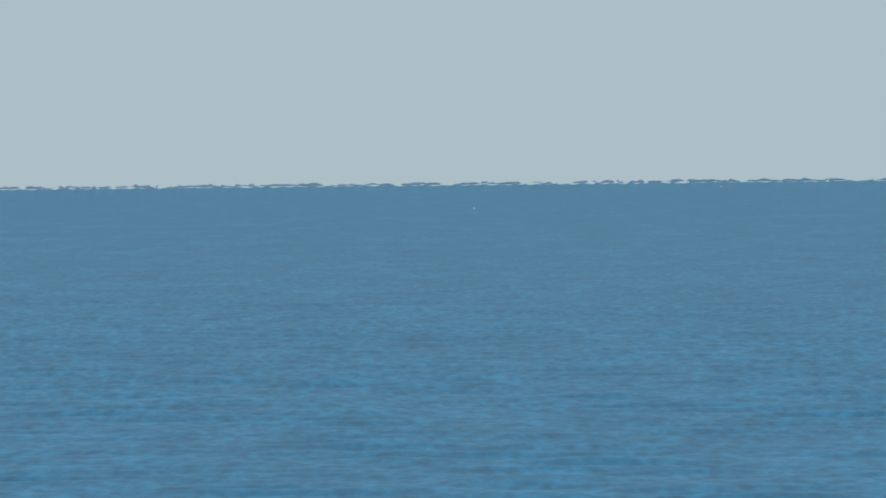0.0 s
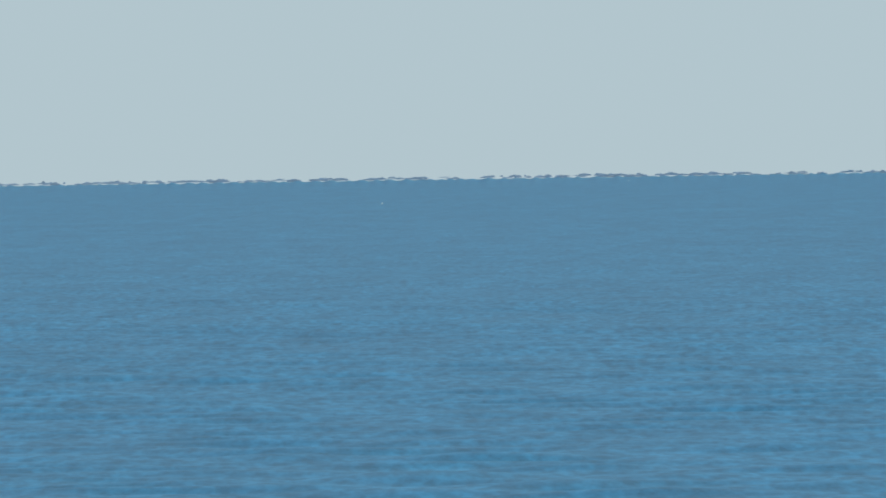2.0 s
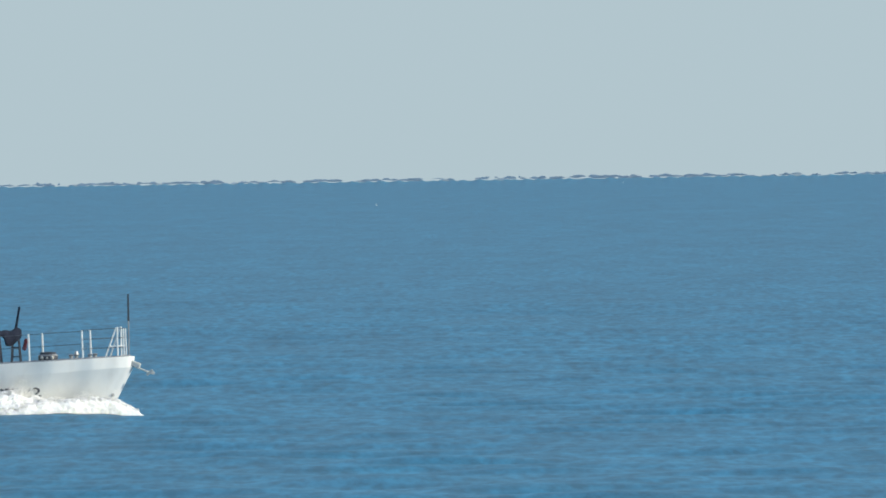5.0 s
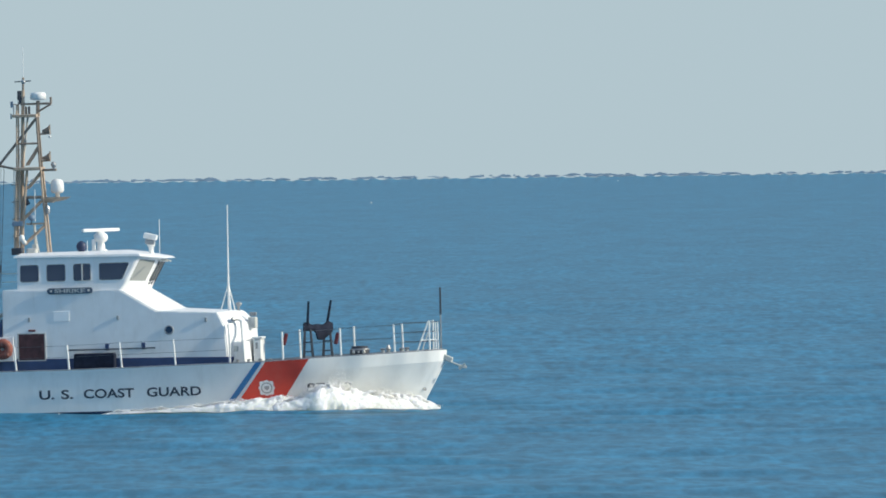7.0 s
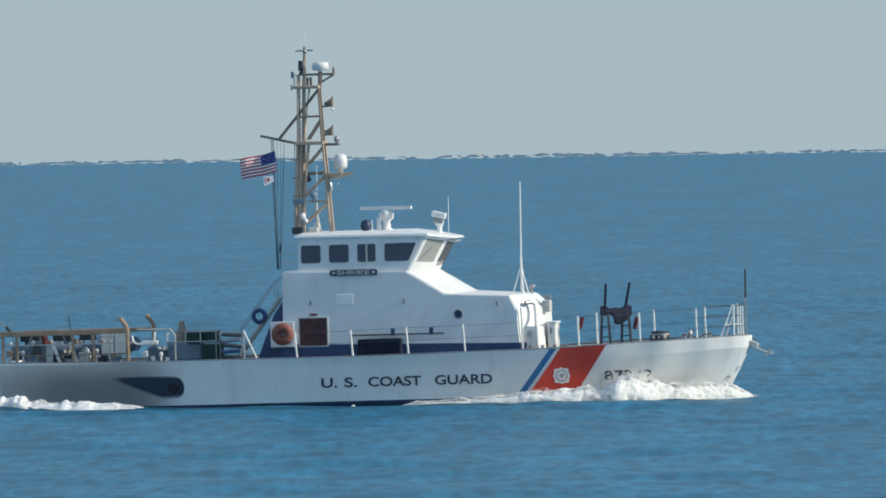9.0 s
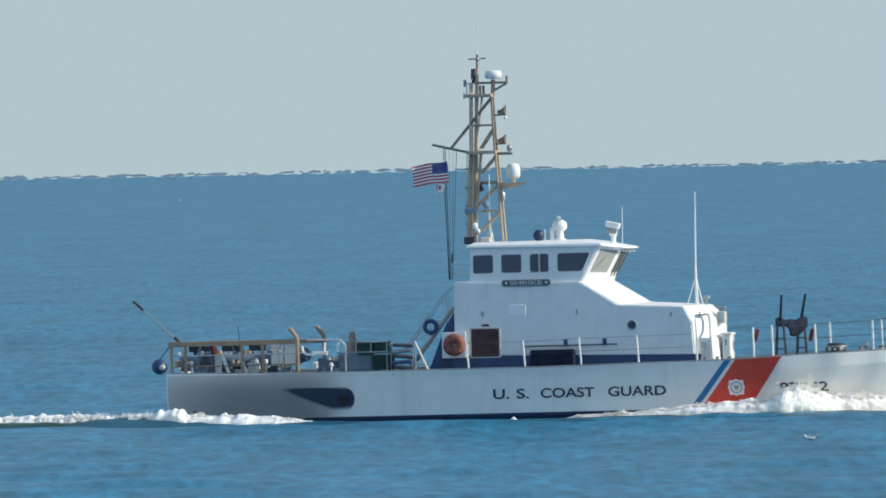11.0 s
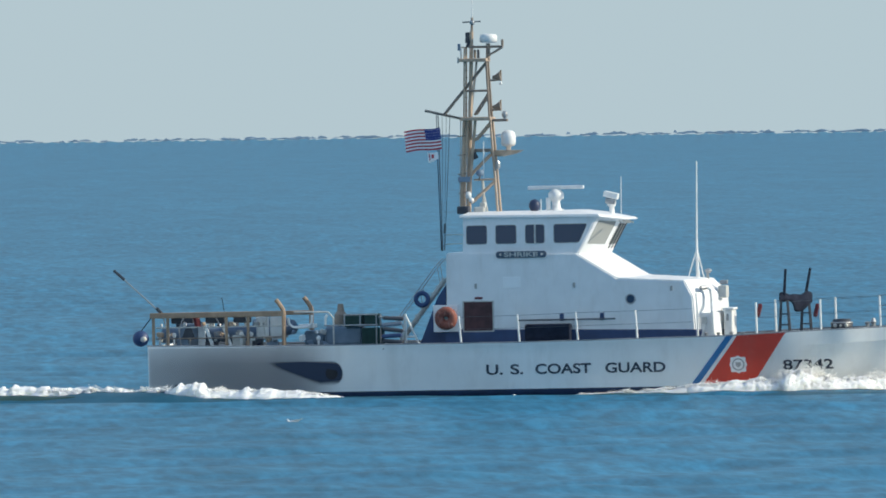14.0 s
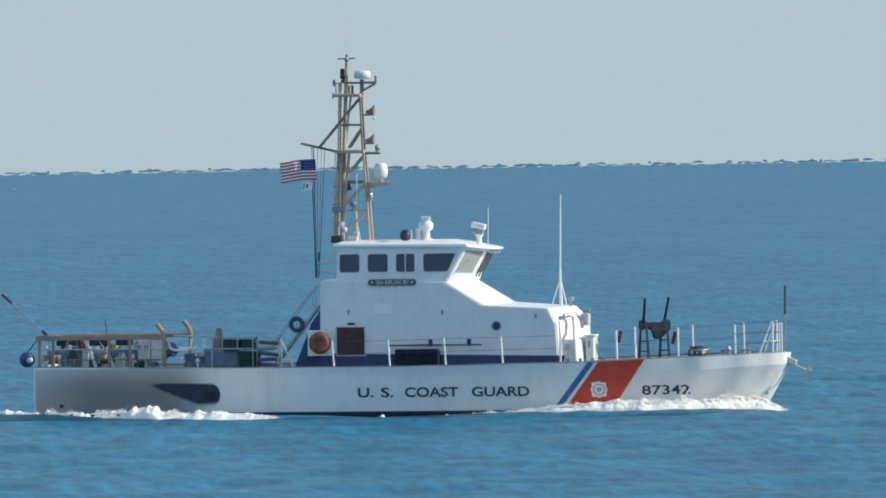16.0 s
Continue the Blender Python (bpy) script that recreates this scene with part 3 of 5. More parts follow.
def build_pilothouse():
    bm = B()
    L = 0.66
    low = mirror([(-1.82, -1.98, 4.55), (1.96, -1.98, 4.50), (2.64, -1.02, 4.47)])
    high = mirror([(-1.80, -1.90, 5.84), (1.98 + L, -1.90, 5.80), (2.66 + L, -1.0, 5.72)])
    loft(bm, low, high)
    bmesh.ops.recalc_face_normals(bm, faces=bm.faces)
    bmesh.ops.bevel(bm, geom=[e for e in bm.edges if e.calc_face_angle(0) > 0.3], offset=0.03, segments=2, affect="EDGES")
    ph = part("pilothouse", bm, HOUSE_WHITE, boat, "white wheelhouse with raked dark windows")
    bm = B()
    eave = mirror([(-1.90, -2.0, 5.81), (2.74, -2.0, 5.75), (3.58, -1.05, 5.64)])
    top = mirror([(-1.90, -1.98, 5.88), (2.66, -1.98, 5.84), (3.48, -1.03, 5.71)])
    loft(bm, eave, top)
    crown = mirror([(-1.7, -1.5, 5.97), (1.9, -1.4, 5.98), (2.6, -0.8, 5.90)])
    loft(bm, [(x, y, z - 0.02) for x, y, z in top], crown)
    part("roof", bm, HOUSE_WHITE, ph, "white cambered roof slab with a front visor")

    def pane(x0, x1, z0, z1, slant=0.0, name="window"):
        # side window: frame standing proud, dark glass set into it
        def y(z):
            return -(1.98 - 0.08 * (z - 4.55) / 1.19)
        fr = B()
        gl = B()
        def outline(e, r):
            o = [(x0 - e, z0 - e), (x1 + e, z0 - e), (x1 + e + slant, z1 + e), (x0 - e, z1 + e)]
            pts = []
            for k in range(4):
                p, a, b = Vector(o[k]), Vector(o[k - 1]), Vector(o[(k + 1) % 4])
                for s in range(4):
                    f = s / 3
                    q = (p + (a - p).normalized() * r) * (1 - f) ** 2 + p * 2 * f * (1 - f) + (p + (b - p).normalized() * r) * f * f
                    pts.append(q)
            return pts
        a, b = outline(0.02, 0.09), outline(0, 0.08)
        va = [fr.verts.new((p.x, y(p.y) - 0.018, p.y)) for p in a]
        vb = [fr.verts.new((p.x, y(p.y) - 0.018, p.y)) for p in b]
        vc = [fr.verts.new((p.x, y(p.y) + 0.01, p.y)) for p in a]
        n = len(a)
        for k in range(n):
            fr.faces.new((va[k], va[(k + 1) % n], vb[(k + 1) % n], vb[k]))
            fr.faces.new((va[k], vc[k], vc[(k + 1) % n], va[(k + 1) % n]))
        gl.faces.new([gl.verts.new((p.x, y(p.y) - 0.008, p.y)) for p in b])
        glass = part(name, gl, GLASS, ph, "dark tinted wheelhouse window")
        part("window_frame", fr, OFF_WHITE, glass)

    for x0, x1, s in ((-1.69, -1.02, 0), (-0.72, -0.05, 0), (0.26, 0.88, 0), (1.20, 2.02, 0.28)):
        pane(x0, x1, 4.93, 5.53, s)
    bm = B()
    box(bm, 0.55, 0.60, -2.0, -1.9, 4.93, 5.53)
    part("window_mullion", bm, OFF_WHITE, ph)

    def slanted(name, p, q, f0, f1, g0, g1, material, out, label=""):
        # pane on the plane between two low and two high corners
        a0, a1, b0, b1 = Vector(p[0]), Vector(p[1]), Vector(q[0]), Vector(q[1])
        nrm = (a1 - a0).cross(b0 - a0).normalized()
        pts = []
        for f, g in ((f0, g0), (f1, g0), (f1, g1), (f0, g1)):
            lo = a0 + (a1 - a0) * f
            hi = b0 + (b1 - b0) * f
            pts.append(lo + (hi - lo) * g + nrm * out)
        bm = B()
        front = [bm.verts.new(v) for v in pts]
        back = [bm.verts.new(v - nrm * 0.03) for v in pts]
        bm.faces.new(front)
        for k in range(4):
            bm.faces.new((front[k], back[k], back[(k + 1) % 4], front[(k + 1) % 4]))
        part(name, bm, material, ph, label)

    c0, c1, d0, d1 = (1.96, -1.98, 4.50), (2.64, -1.02, 4.47), (2.64, -1.90, 5.80), (3.32, -1.0, 5.72)
    slanted("window", (c0, c1), (d0, d1), 0.16, 0.86, 0.30, 0.88, PALE_GLASS, 0.012, "raked corner window, pale light put into its glass colour")
    e0, e1, g0, g1 = (2.64, -1.02, 4.47), (2.64, 1.02, 4.47), (3.32, -1.0, 5.72), (3.32, 1.0, 5.72)
    for k in range(3):
        slanted("window", (e0, e1), (g0, g1), 0.06 + k * 0.32, 0.31 + k * 0.32, 0.30, 0.90, PALE_GLASS, 0.012, "raked front window")
        slanted("wiper", (e0, e1), (g0, g1), 0.17 + k * 0.32, 0.20 + k * 0.32, 0.2, 0.85, BLACK, 0.05, "black wiper blade")
    # name board
    bm = B()
    for x in (-0.60, 0.85):
        end = lathe(B(), 0, 0, [(0.11, 0), (0.11, 0.085)], 16)
        end.transform(pose(x, -2.033, 4.57, 90))
        loop = [[bm.verts.new(v.co) for v in f.verts] for f in end.faces]
        for f in loop:
            bm.faces.new(f)
        end.free()
    bmesh.ops.remove_doubles(bm, verts=bm.verts, dist=0.0005)
    box(bm, -0.60, 0.85, -2.122, -2.03, 4.462, 4.678, 0.02)
    board = part("name_board", bm, BOARD, house, "dark grey-blue name board with pale carved letters")
    lettering("name_letters", "SHRIKE", -0.43, 0.68, 4.495, 4.645, lambda x, z: 2.12, OFF_WHITE, board, bold=0.022)
    for x in (-0.56, 0.81):
        bm = B()
        ball(bm, (x, -2.12, 4.57), 0.045, 10, 8, (1, 0.4, 1))
        part("name_board_stud", bm, OFF_WHITE, board)
    return ph


# the pale light in the front panes is painted into the glass
PALE_GLASS = bpy.data.materials.new("pale_reflecting_glass")
PALE_GLASS.use_nodes = True
_b = PALE_GLASS.node_tree.nodes["Principled BSDF"]
_b.inputs["Base Color"].default_value = (0.36, 0.37, 0.35, 1)
_b.inputs["Roughness"].default_value = 0.12
pilothouse = build_pilothouse()


# ---- fittings on the deckhouse ----
def boxed(name, x0, x1, y0, y1, z0, z1, material, parent=None, label="", bevel=0.015):
    bm = B()
    box(bm, x0, x1, y0, y1, z0, z1, bevel)
    return part(name, bm, material, parent or boat, label)


def house_fittings():
    door = boxed("side_panel", -1.80, -0.86, -2.09, -2.0, 2.10, 3.04, BROWN, house, "dark maroon side panel with latch", 0.01)
    for x0, x1, z0, z1 in ((-1.85, -1.80, 2.06, 3.08), (-0.86, -0.81, 2.06, 3.08), (-1.80, -0.86, 3.04, 3.08), (-1.80, -0.86, 2.06, 2.10)):
        boxed("panel_frame", x0, x1, -2.085, -2.0, z0, z1, OFF_WHITE, house, bevel=0.008)
    boxed("panel_lamp", -1.44, -1.18, -2.1, -2.04, 3.13, 3.20, RED_CLOTH, house, "small red lamp over the panel")
    boxed("panel_latch", -1.0, -0.94, -2.12, -2.08, 2.44, 2.66, BROWN, house, bevel=0.01)
    boxed("vent_plate", -0.50, 0.08, -2.065, -2.04, 3.47, 3.84, VENT_WHITE, house, "bright white vent plate on the house side")
    for x, z in ((-1.40, 3.56), (1.84, 3.54), (5.05, 3.38)):
        boxed("side_lamp", x - 0.04, x + 0.04, -2.10, -2.04, z - 0.08, z + 0.08, STEEL, house, "small grey bulkhead lamp")
    bm = B()
    ring(bm, (3.70, -2.06, 3.05), 0.15, 0.025)
    port = part("porthole", bm, STEEL, house, "round porthole with steel rim")
    bm = B()
    lathe(bm, 0, 0, [(0.15, 0), (0.15, 0.02)], 20)
    bm.transform(pose(3.70, -2.05, 3.05, 90))
    part("porthole_glass", bm, GLASS, house)
    for x in (1.42, 2.75):
        boxed("scupper_box", x - 0.07, x + 0.07, -2.08, -2.04, 2.38, 2.62, NAVY, house, "small dark vent box")
    boxed("deck_locker", 0.26, 1.76, -2.55, -2.12, 1.68, 2.29, CLOTH, boat, "black covered deck locker beside the house", 0.05)
    bm = B()
    tube(bm, (0.0, -2.2, 2.42), (3.2, -2.2, 2.42), 0.025)
    part("boat_hook", bm, WIRE, boat, "long dark boat hook stowed along the house")
    # white board with the life ring
    boxed("ring_board", -2.80, -1.98, -2.2, -2.12, 2.08, 2.96, HOUSE_WHITE, house)
    bm = B()
    ring(bm, (-2.37, -2.28, 2.53), 0.22, 0.16)
    lr = part("life_ring", bm, ORANGE, boat, "faded orange life ring on a white board", True)
    for a in (45, 135, 225, 315):
        bm = B()
        ring(bm, (0, 0, 0), 0.157, 0.014, useg=12, vseg=6)
        w = radians(a)
        bm.transform(Matrix.Translation((-2.37 + 0.22 * math.cos(w), -2.28, 2.53 + 0.22 * math.sin(w))) @ pose(0, 0, 0, 0, -a, 0) @ pose(0, 0, 0, 90, 0, 0))
        part("ring_band", bm, ORANGE, lr)
    # front of the house: lockers, vents and pipes in the sun
    trunk = B()
    out = mirror([(5.72, -1.86, 0), (6.40, -1.86, 0), (6.62, -1.5, 0)])
    loft(trunk, [(x, y, 1.62) for x, y, z in out], [(x - 0.05, y * 0.98, 2.56) for x, y, z in out])
    bmesh.ops.recalc_face_normals(trunk, faces=trunk.faces)
    bmesh.ops.bevel(trunk, geom=[e for e in trunk.edges if e.calc_face_angle(0) > 0.3], offset=0.03, segments=2, affect="EDGES")
    part("front_trunk", trunk, HOUSE_WHITE, house, "low white trunk at the foot of the house front")
    front = boxed("front_locker", 6.68, 6.96, -1.45, -0.4, 1.80, 2.62, WHITE, boat, "white front deck locker", 0.04)
    boxed("locker_lid", 6.64, 7.0, -1.49, -0.36, 2.62, 2.70, WHITE, front, bevel=0.02)
    boxed("locker_latch", 6.76, 6.84, -1.48, -1.44, 2.28, 2.5, STEEL, front, bevel=0.01)
    for y in (-1.4, -0.5):
        boxed("locker_foot", 6.72, 6.92, y - 0.05, y + 0.05, 1.70, 1.81, BLACK, front, bevel=0.01)
    boxed("front_vent", 6.46, 6.74, -1.1, -0.5, 3.02, 3.42, OFF_WHITE, boat, "pale vent box on the house front", 0.04)
    boxed("flood_lamp", 6.5, 6.74, -0.95, -0.65, 3.46, 3.60, STEEL, boat, "small flood lamp", 0.03)
    bm = B()
    pipe(bm, [(6.02, -1.76, 3.36), (6.16, -1.62, 3.37), (6.28, -1.62, 3.30), (6.32, -1.66, 2.9), (6.36, -1.9, 2.6), (6.40, -1.92, 1.75)], 0.055)
    part("vent_pipe", bm, WHITE, house, "white bent vent pipe down the house front")
    bm = B()
    tube(bm, (5.98, -1.80, 3.36), (6.14, -1.66, 3.38), 0.075)
    part("pipe_flange", bm, STEEL, house, "dull grey pipe flange")
    bm = B()
    pipe(bm, [(5.90, -2.12, 1.75), (5.90, -2.12, 2.75), (5.86, -2.05, 3.2)], 0.035)
    part("grab_rail", bm, WHITE, house)
    boxed("junction_box", 6.02, 6.18, -1.94, -1.86, 2.2, 2.42, OFF_WHITE, house, bevel=0.015)
    bm = B()
    pipe(bm, [(6.1, -1.9, 2.2), (6.08, -1.92, 2.0), (5.98, -1.92, 1.74)], 0.03)
    part("drain_pipe", bm, WHITE, house)
    for x, y in ((6.18, -2.15), (6.55, -1.9), (6.95, -1.7), (7.35, -1.9)):
        bm = B()
        lathe(bm, x, y, [(0.07, 1.70), (0.05, 1.76), (0.05, 1.86), (0.08, 1.89), (0.03, 1.92)], 10)
        part("deck_cleat", bm, STEEL, boat, "small steel deck cleat")
    # tall whip aerial on its tripod
    bm = B()
    tube(bm, (5.62, 0.15, 3.6), (5.62, 0.15, 4.9), 0.05, 0.04)
    tube(bm, (5.62, 0.15, 4.9), (5.66, 0.15, 7.5), 0.034, 0.022)
    wa = part("whip_aerial", bm, WHITE, boat, "tall white whip aerial on a tripod foot")
    for dx, dy in ((-0.35, 0.15), (0.12, -0.35), (0.18, 0.4)):
        bm = B()
        tube(bm, (5.62 + dx, 0.15 + dy, 3.6), (5.62, 0.15, 4.62), 0.022)
        part("aerial_stay", bm, WHITE, wa)
    bm = B()
    tube(bm, (5.98, 0.0, 3.62), (5.98, 0.0, 3.86), 0.05)
    ball(bm, (6.0, 0.0, 3.90), 0.1, squash=(1.2, 1, 0.8))
    part("horn", bm, STEEL, boat, "small deck-top horn")
    # along the roof
    bm = B()
    ball(bm, (0.47, -1.2, 6.15), 0.21, squash=(0.9, 0.9, 1.0))
    tube(bm, (0.47, -1.2, 5.9), (0.47, -1.2, 6.0), 0.07)
    part("searchlight", bm, BOOT, boat, "round dark searchlight on the roof", True)
    bm = B()
    tube(bm, (0.68, -1.2, 5.84), (0.68, -1.2, 6.35), 0.018)
    part("roof_aerial", bm, WHITE, boat)
    # radar pedestal
    bm = B()
    lathe(bm, 1.10, -0.6, [(0.26, 5.9), (0.24, 6.0), (0.15, 6.04), (0.13, 6.28), (0.25, 6.36), (0.26, 6.54), (0.18, 6.62), (0.1, 6.68)], 16)
    box(bm, 0.78, 0.92, -0.75, -0.6, 5.9, 6.4, 0.02)
    part("radar_pedestal", bm, WHITE, boat, "white radar gearbox on a pedestal", True)
    # camera / searchlight head at the front of the roof
    bm = B()
    lathe(bm, 2.88, -0.2, [(0.16, 5.66), (0.14, 5.8), (0.09, 5.85), (0.09, 6.05), (0.14, 6.1), (0.15, 6.22), (0.08, 6.28)], 14)
    lh = part("lamp_post", bm, WHITE, boat, "white pan-tilt lamp head on the roof front", True)
    bm = B()
    box(bm, -0.24, 0.24, -0.2, 0.2, -0.1, 0.1, 0.03, pose(2.87, -0.2, 6.44, 0, 14, 0))
    part("lamp_head", bm, WHITE, lh)
    bm = B()
    box(bm, -0.2, 0.14, -0.17, 0.17, -0.09, 0.09, 0.03, pose(2.88, -0.2, 6.24, 0, 8, 0))
    part("lamp_yoke", bm, STEEL, lh)
    bm = B()
    tube(bm, (3.1, 0.4, 5.7), (3.12, 0.4, 7.05), 0.012)
    part("roof_aerial", bm, WHITE, boat)
    for y in (-1.5, -0.6, 0.3):
        bm = B()
        tube(bm, (3.3, y, 5.6), (3.55, y - 0.25, 5.53), 0.03)
        part("visor_lamp", bm, OFF_WHITE, boat)


house_fittings()

radar = B()
box(radar, -0.95, 0.95, -0.07, 0.07, -0.06, 0.06, 0.03)
radar = part("radar_antenna", radar, WHITE, boat, "white bar radar antenna with a blue face, turning")
bm = B()
box(bm, -0.93, 0.93, 0.03, 0.085, -0.066, 0.066, 0.012)
part("antenna_face", bm, ANTENNA_BLUE, radar, "blue face of the antenna")


# ---- mast ----
def build_mast():
    bm = B()
    tube(bm, (-1.90, 0.0, 5.92), (-1.68, 0.0, 11.9), 0.085, 0.06)
    mast = part("mast", bm, TAN, boat, "buff lattice mast with platforms and braces")

    def rod(p, q, r, m=TAN, name="mast_brace"):
        b = B()
        tube(b, p, q, r * 0.84)
        return part(name, b, m, mast)
    # legs: two after ones and two forward ones, drawn in towards the head
    for y in (-0.34, 0.34):
        rod((-2.10, y, 5.92), (-1.96, y * 0.7, 9.0), 0.055, TAN, "mast_leg")
        rod((-1.96, y * 0.7, 9.0), (-1.90, y * 0.6, 11.4), 0.036, TAN, "mast_leg")
        rod((-0.88, y, 5.92), (-1.08, y * 0.8, 8.97), 0.05, TAN, "mast_leg")
        rod((-1.10, y * 0.8, 8.97), (-1.19, y * 0.6, 11.02), 0.048, TAN_DARK, "mast_leg")
    # leaning inner legs between the after legs; off-white rods added as pale highlights
    for p, q, r, m in (((-2.05, -0.28, 6.15), (-1.84, -0.24, 8.98), 0.055, TAN), ((-1.86, -0.3, 6.2), (-1.58, -0.26, 8.98), 0.06, TAN),
                       ((-1.80, 0.2, 9.05), (-1.56, 0.2, 10.95), 0.045, OFF_WHITE),
                       ((-1.76, -0.2, 9.05), (-1.66, -0.2, 10.95), 0.05, TAN), ((-2.14, -0.3, 6.0), (-2.06, -0.25, 9.12), 0.022, OFF_WHITE)):
        rod(p, q, r, m, "mast_conduit")
    # one diagonal brace a bay on each face
    for a, b, r in (((-1.80, 6.26), (-0.98, 6.98), 0.05), ((-1.67, 7.03), (-0.98, 7.03), 0.04), ((-1.81, 7.18), (-1.10, 7.86), 0.05),
                    ((-1.60, 8.32), (-1.08, 8.90), 0.05), ((-1.60, 9.16), (-1.15, 9.82), 0.05), ((-1.84, 9.95), (-1.15, 9.95), 0.045)):
        for y in (-0.26, 0.26):
            rod((a[0], y, a[1]), (b[0], y, b[1]), r * (1.0 if y < 0 else 0.55), TAN if a[1] < 9 else TAN_DARK)
    # gaff and the long strut from it through the mast to the head
    rod((-2.02, 0, 9.03), (-3.29, 0, 9.33), 0.05, TAN_DARK, "gaff")
    rod((-2.62, -0.1, 9.20), (-1.18, -0.2, 10.88), 0.062, TAN_DARK, "gaff_strut")

    def platform(name, x0, x1, z, th=0.07, y=0.35, m=TAN):
        b = B()
        box(b, x0, x1, -y, y, z - th, z + th, 0.02)
        return part(name, b, m, mast)
    platform("platform", -2.04, -1.03, 9.03, 0.06, 0.55)
    platform("platform_arm", -1.05, -0.54, 8.97, 0.045, 0.12, TAN_DARK)
    platform("platform", -2.06, -1.15, 10.96, 0.055, 0.45, TAN)
    platform("crosstree", -1.78, -0.64, 11.39, 0.04, 0.06, TAN_DARK)
    b = B()
    loft(b, mirror([(-1.1, -0.12, 7.78), (-0.75, -0.25, 7.78), (-0.3, -0.3, 7.86)]), mirror([(-1.1, -0.3, 7.99), (-0.4, -0.42, 7.98), (-0.05, -0.28, 7.97)]))
    part("dome_platform", b, TAN, mast, "buff platform under the satellite dome")
    platform("platform_arm", -1.66, -1.09, 7.99, 0.055, 0.2, TAN_DARK)
    rod((-1.68, -0.22, 7.93), (-1.58, -0.22, 7.72), 0.10, BLACK, "mast_lamp")
    rod((-1.17, -0.1, 11.08), (-0.66, -0.1, 11.36), 0.045, TAN_DARK)
    rod((-1.16, 0, 10.95), (-1.14, 0, 11.5), 0.085, TAN_DARK, "radome_post")
    b = B()
    lathe(b, -1.13, 0, [(0.20, 11.52), (0.29, 11.55), (0.29, 11.72), (0.26, 11.79), (0.1, 11.81)], 22)
    part("radome", b, WHITE, mast, "flat white radome", True)
    b = B()
    lathe(b, -0.53, 0, [(0.08, 7.98), (0.08, 8.10), (0.2, 8.13), (0.24, 8.2), (0.245, 8.42), (0.21, 8.56), (0.13, 8.62), (0.02, 8.64)], 22)
    part("satellite_dome", b, WHITE, mast, "white satellite dome", True)
    # head: aerials, lamps, wind gauge
    rod((-1.68, 0, 11.85), (-1.66, 0, 12.36), 0.05, TAN_DARK, "topmast")
    rod((-1.98, 0, 12.21), (-1.37, 0, 12.23), 0.024, WIRE, "wind_vane")
    rod((-1.66, 0, 12.3), (-1.64, 0, 13.5), 0.014, WHITE, "mast_aerial")
    rod((-1.83, 0, 11.52), (-1.82, 0, 11.88), 0.085, BLACK, "mast_lamp")
    rod((-1.84, 0, 11.40), (-1.72, 0, 11.62), 0.07, BLACK, "mast_lamp")
    rod((-1.60, 0.1, 11.02), (-1.60, 0.1, 11.30), 0.05, TAN_DARK, "mast_lamp")
    rod((-1.46, -0.1, 11.02), (-1.46, -0.1, 11.30), 0.05, BLACK, "mast_lamp")
    rod((-2.11, 0, 11.28), (-2.11, 0, 11.50), 0.06, BLUE_GREY, "mast_lamp")
    rod((-1.84, 0, 11.39), (-2.11, 0, 11.38), 0.02, TAN_DARK)
    rod((-0.67, 0, 11.4), (-0.67, 0, 11.62), 0.05, TAN_DARK, "mast_lamp")
    rod((-2.02, -0.2, 11.0), (-2.02, -0.2, 11.34), 0.028, OFF_WHITE, "mast_aerial")
    rod((-2.12, -0.2, 10.86), (-2.12, -0.2, 11.06), 0.035, OFF_WHITE, "mast_lamp")
    # horn loudspeakers on brackets
    for x, z in ((-0.78, 10.38), (-0.80, 9.40)):
        b = B()
        lathe(b, 0, 0, [(0.05, 0), (0.07, 0.10), (0.12, 0.20), (0.17, 0.28)], 14)
        b.transform(pose(x - 0.24, 0, z, 0, 82, 0))
        part("loudspeaker", b, TAN_DARK, mast, "weathered horn loudspeaker")
        rod((x - 0.34, 0, z - 0.10), (x + 0.02, 0, z - 0.08), 0.04, TAN_DARK)
        rod((x + 0.04, 0, z - 0.12), (x + 0.04, 0, z + 0.24), 0.03, TAN_DARK)
    b = B()
    ball(b, (-0.74, -0.05, 10.18), 0.055)
    part("deck_lamp", b, WHITE, mast)
    b = B()
    ball(b, (-0.62, -0.1, 9.15), 0.11, squash=(0.9, 0.9, 1.1))
    tube(b, (-0.62, -0.1, 8.99), (-0.62, -0.1, 9.08), 0.05)
    part("mast_camera", b, STEEL, mast, "grey ball camera")
    b = B()
    lathe(b, -0.86, -0.3, [(0.05, 7.36), (0.085, 7.42), (0.085, 7.56), (0.05, 7.66)], 12)
    part("stern_lamp", b, STEEL, mast)
    rod((-1.0, -0.3, 7.62), (-0.86, -0.3, 7.60), 0.025, TAN_DARK)
    b = B()
    ball(b, (-1.44, -0.4, 7.25), 0.12, squash=(1.1, 1, 1.0))
    part("mast_floodlight", b, BLUE_GREY, mast)
    rod((-1.44, -0.4, 7.14), (-1.5, -0.3, 7.0), 0.03, TAN_DARK)
    rod((-1.32, -0.35, 7.1), (-1.31, -0.35, 8.28), 0.018, WHITE, "mast_aerial")
    rod((-1.36, -0.1, 5.95), (-1.40, -0.1, 7.0), 0.055, OFF_WHITE, "mast_conduit")
    rod((-1.25, -0.1, 5.95), (-1.42, -0.1, 6.9), 0.03, OFF_WHITE, "mast_conduit")
    b = B()
    ball(b, (-1.84, -0.35, 6.52), 0.12, squash=(0.9, 0.9, 1.1))
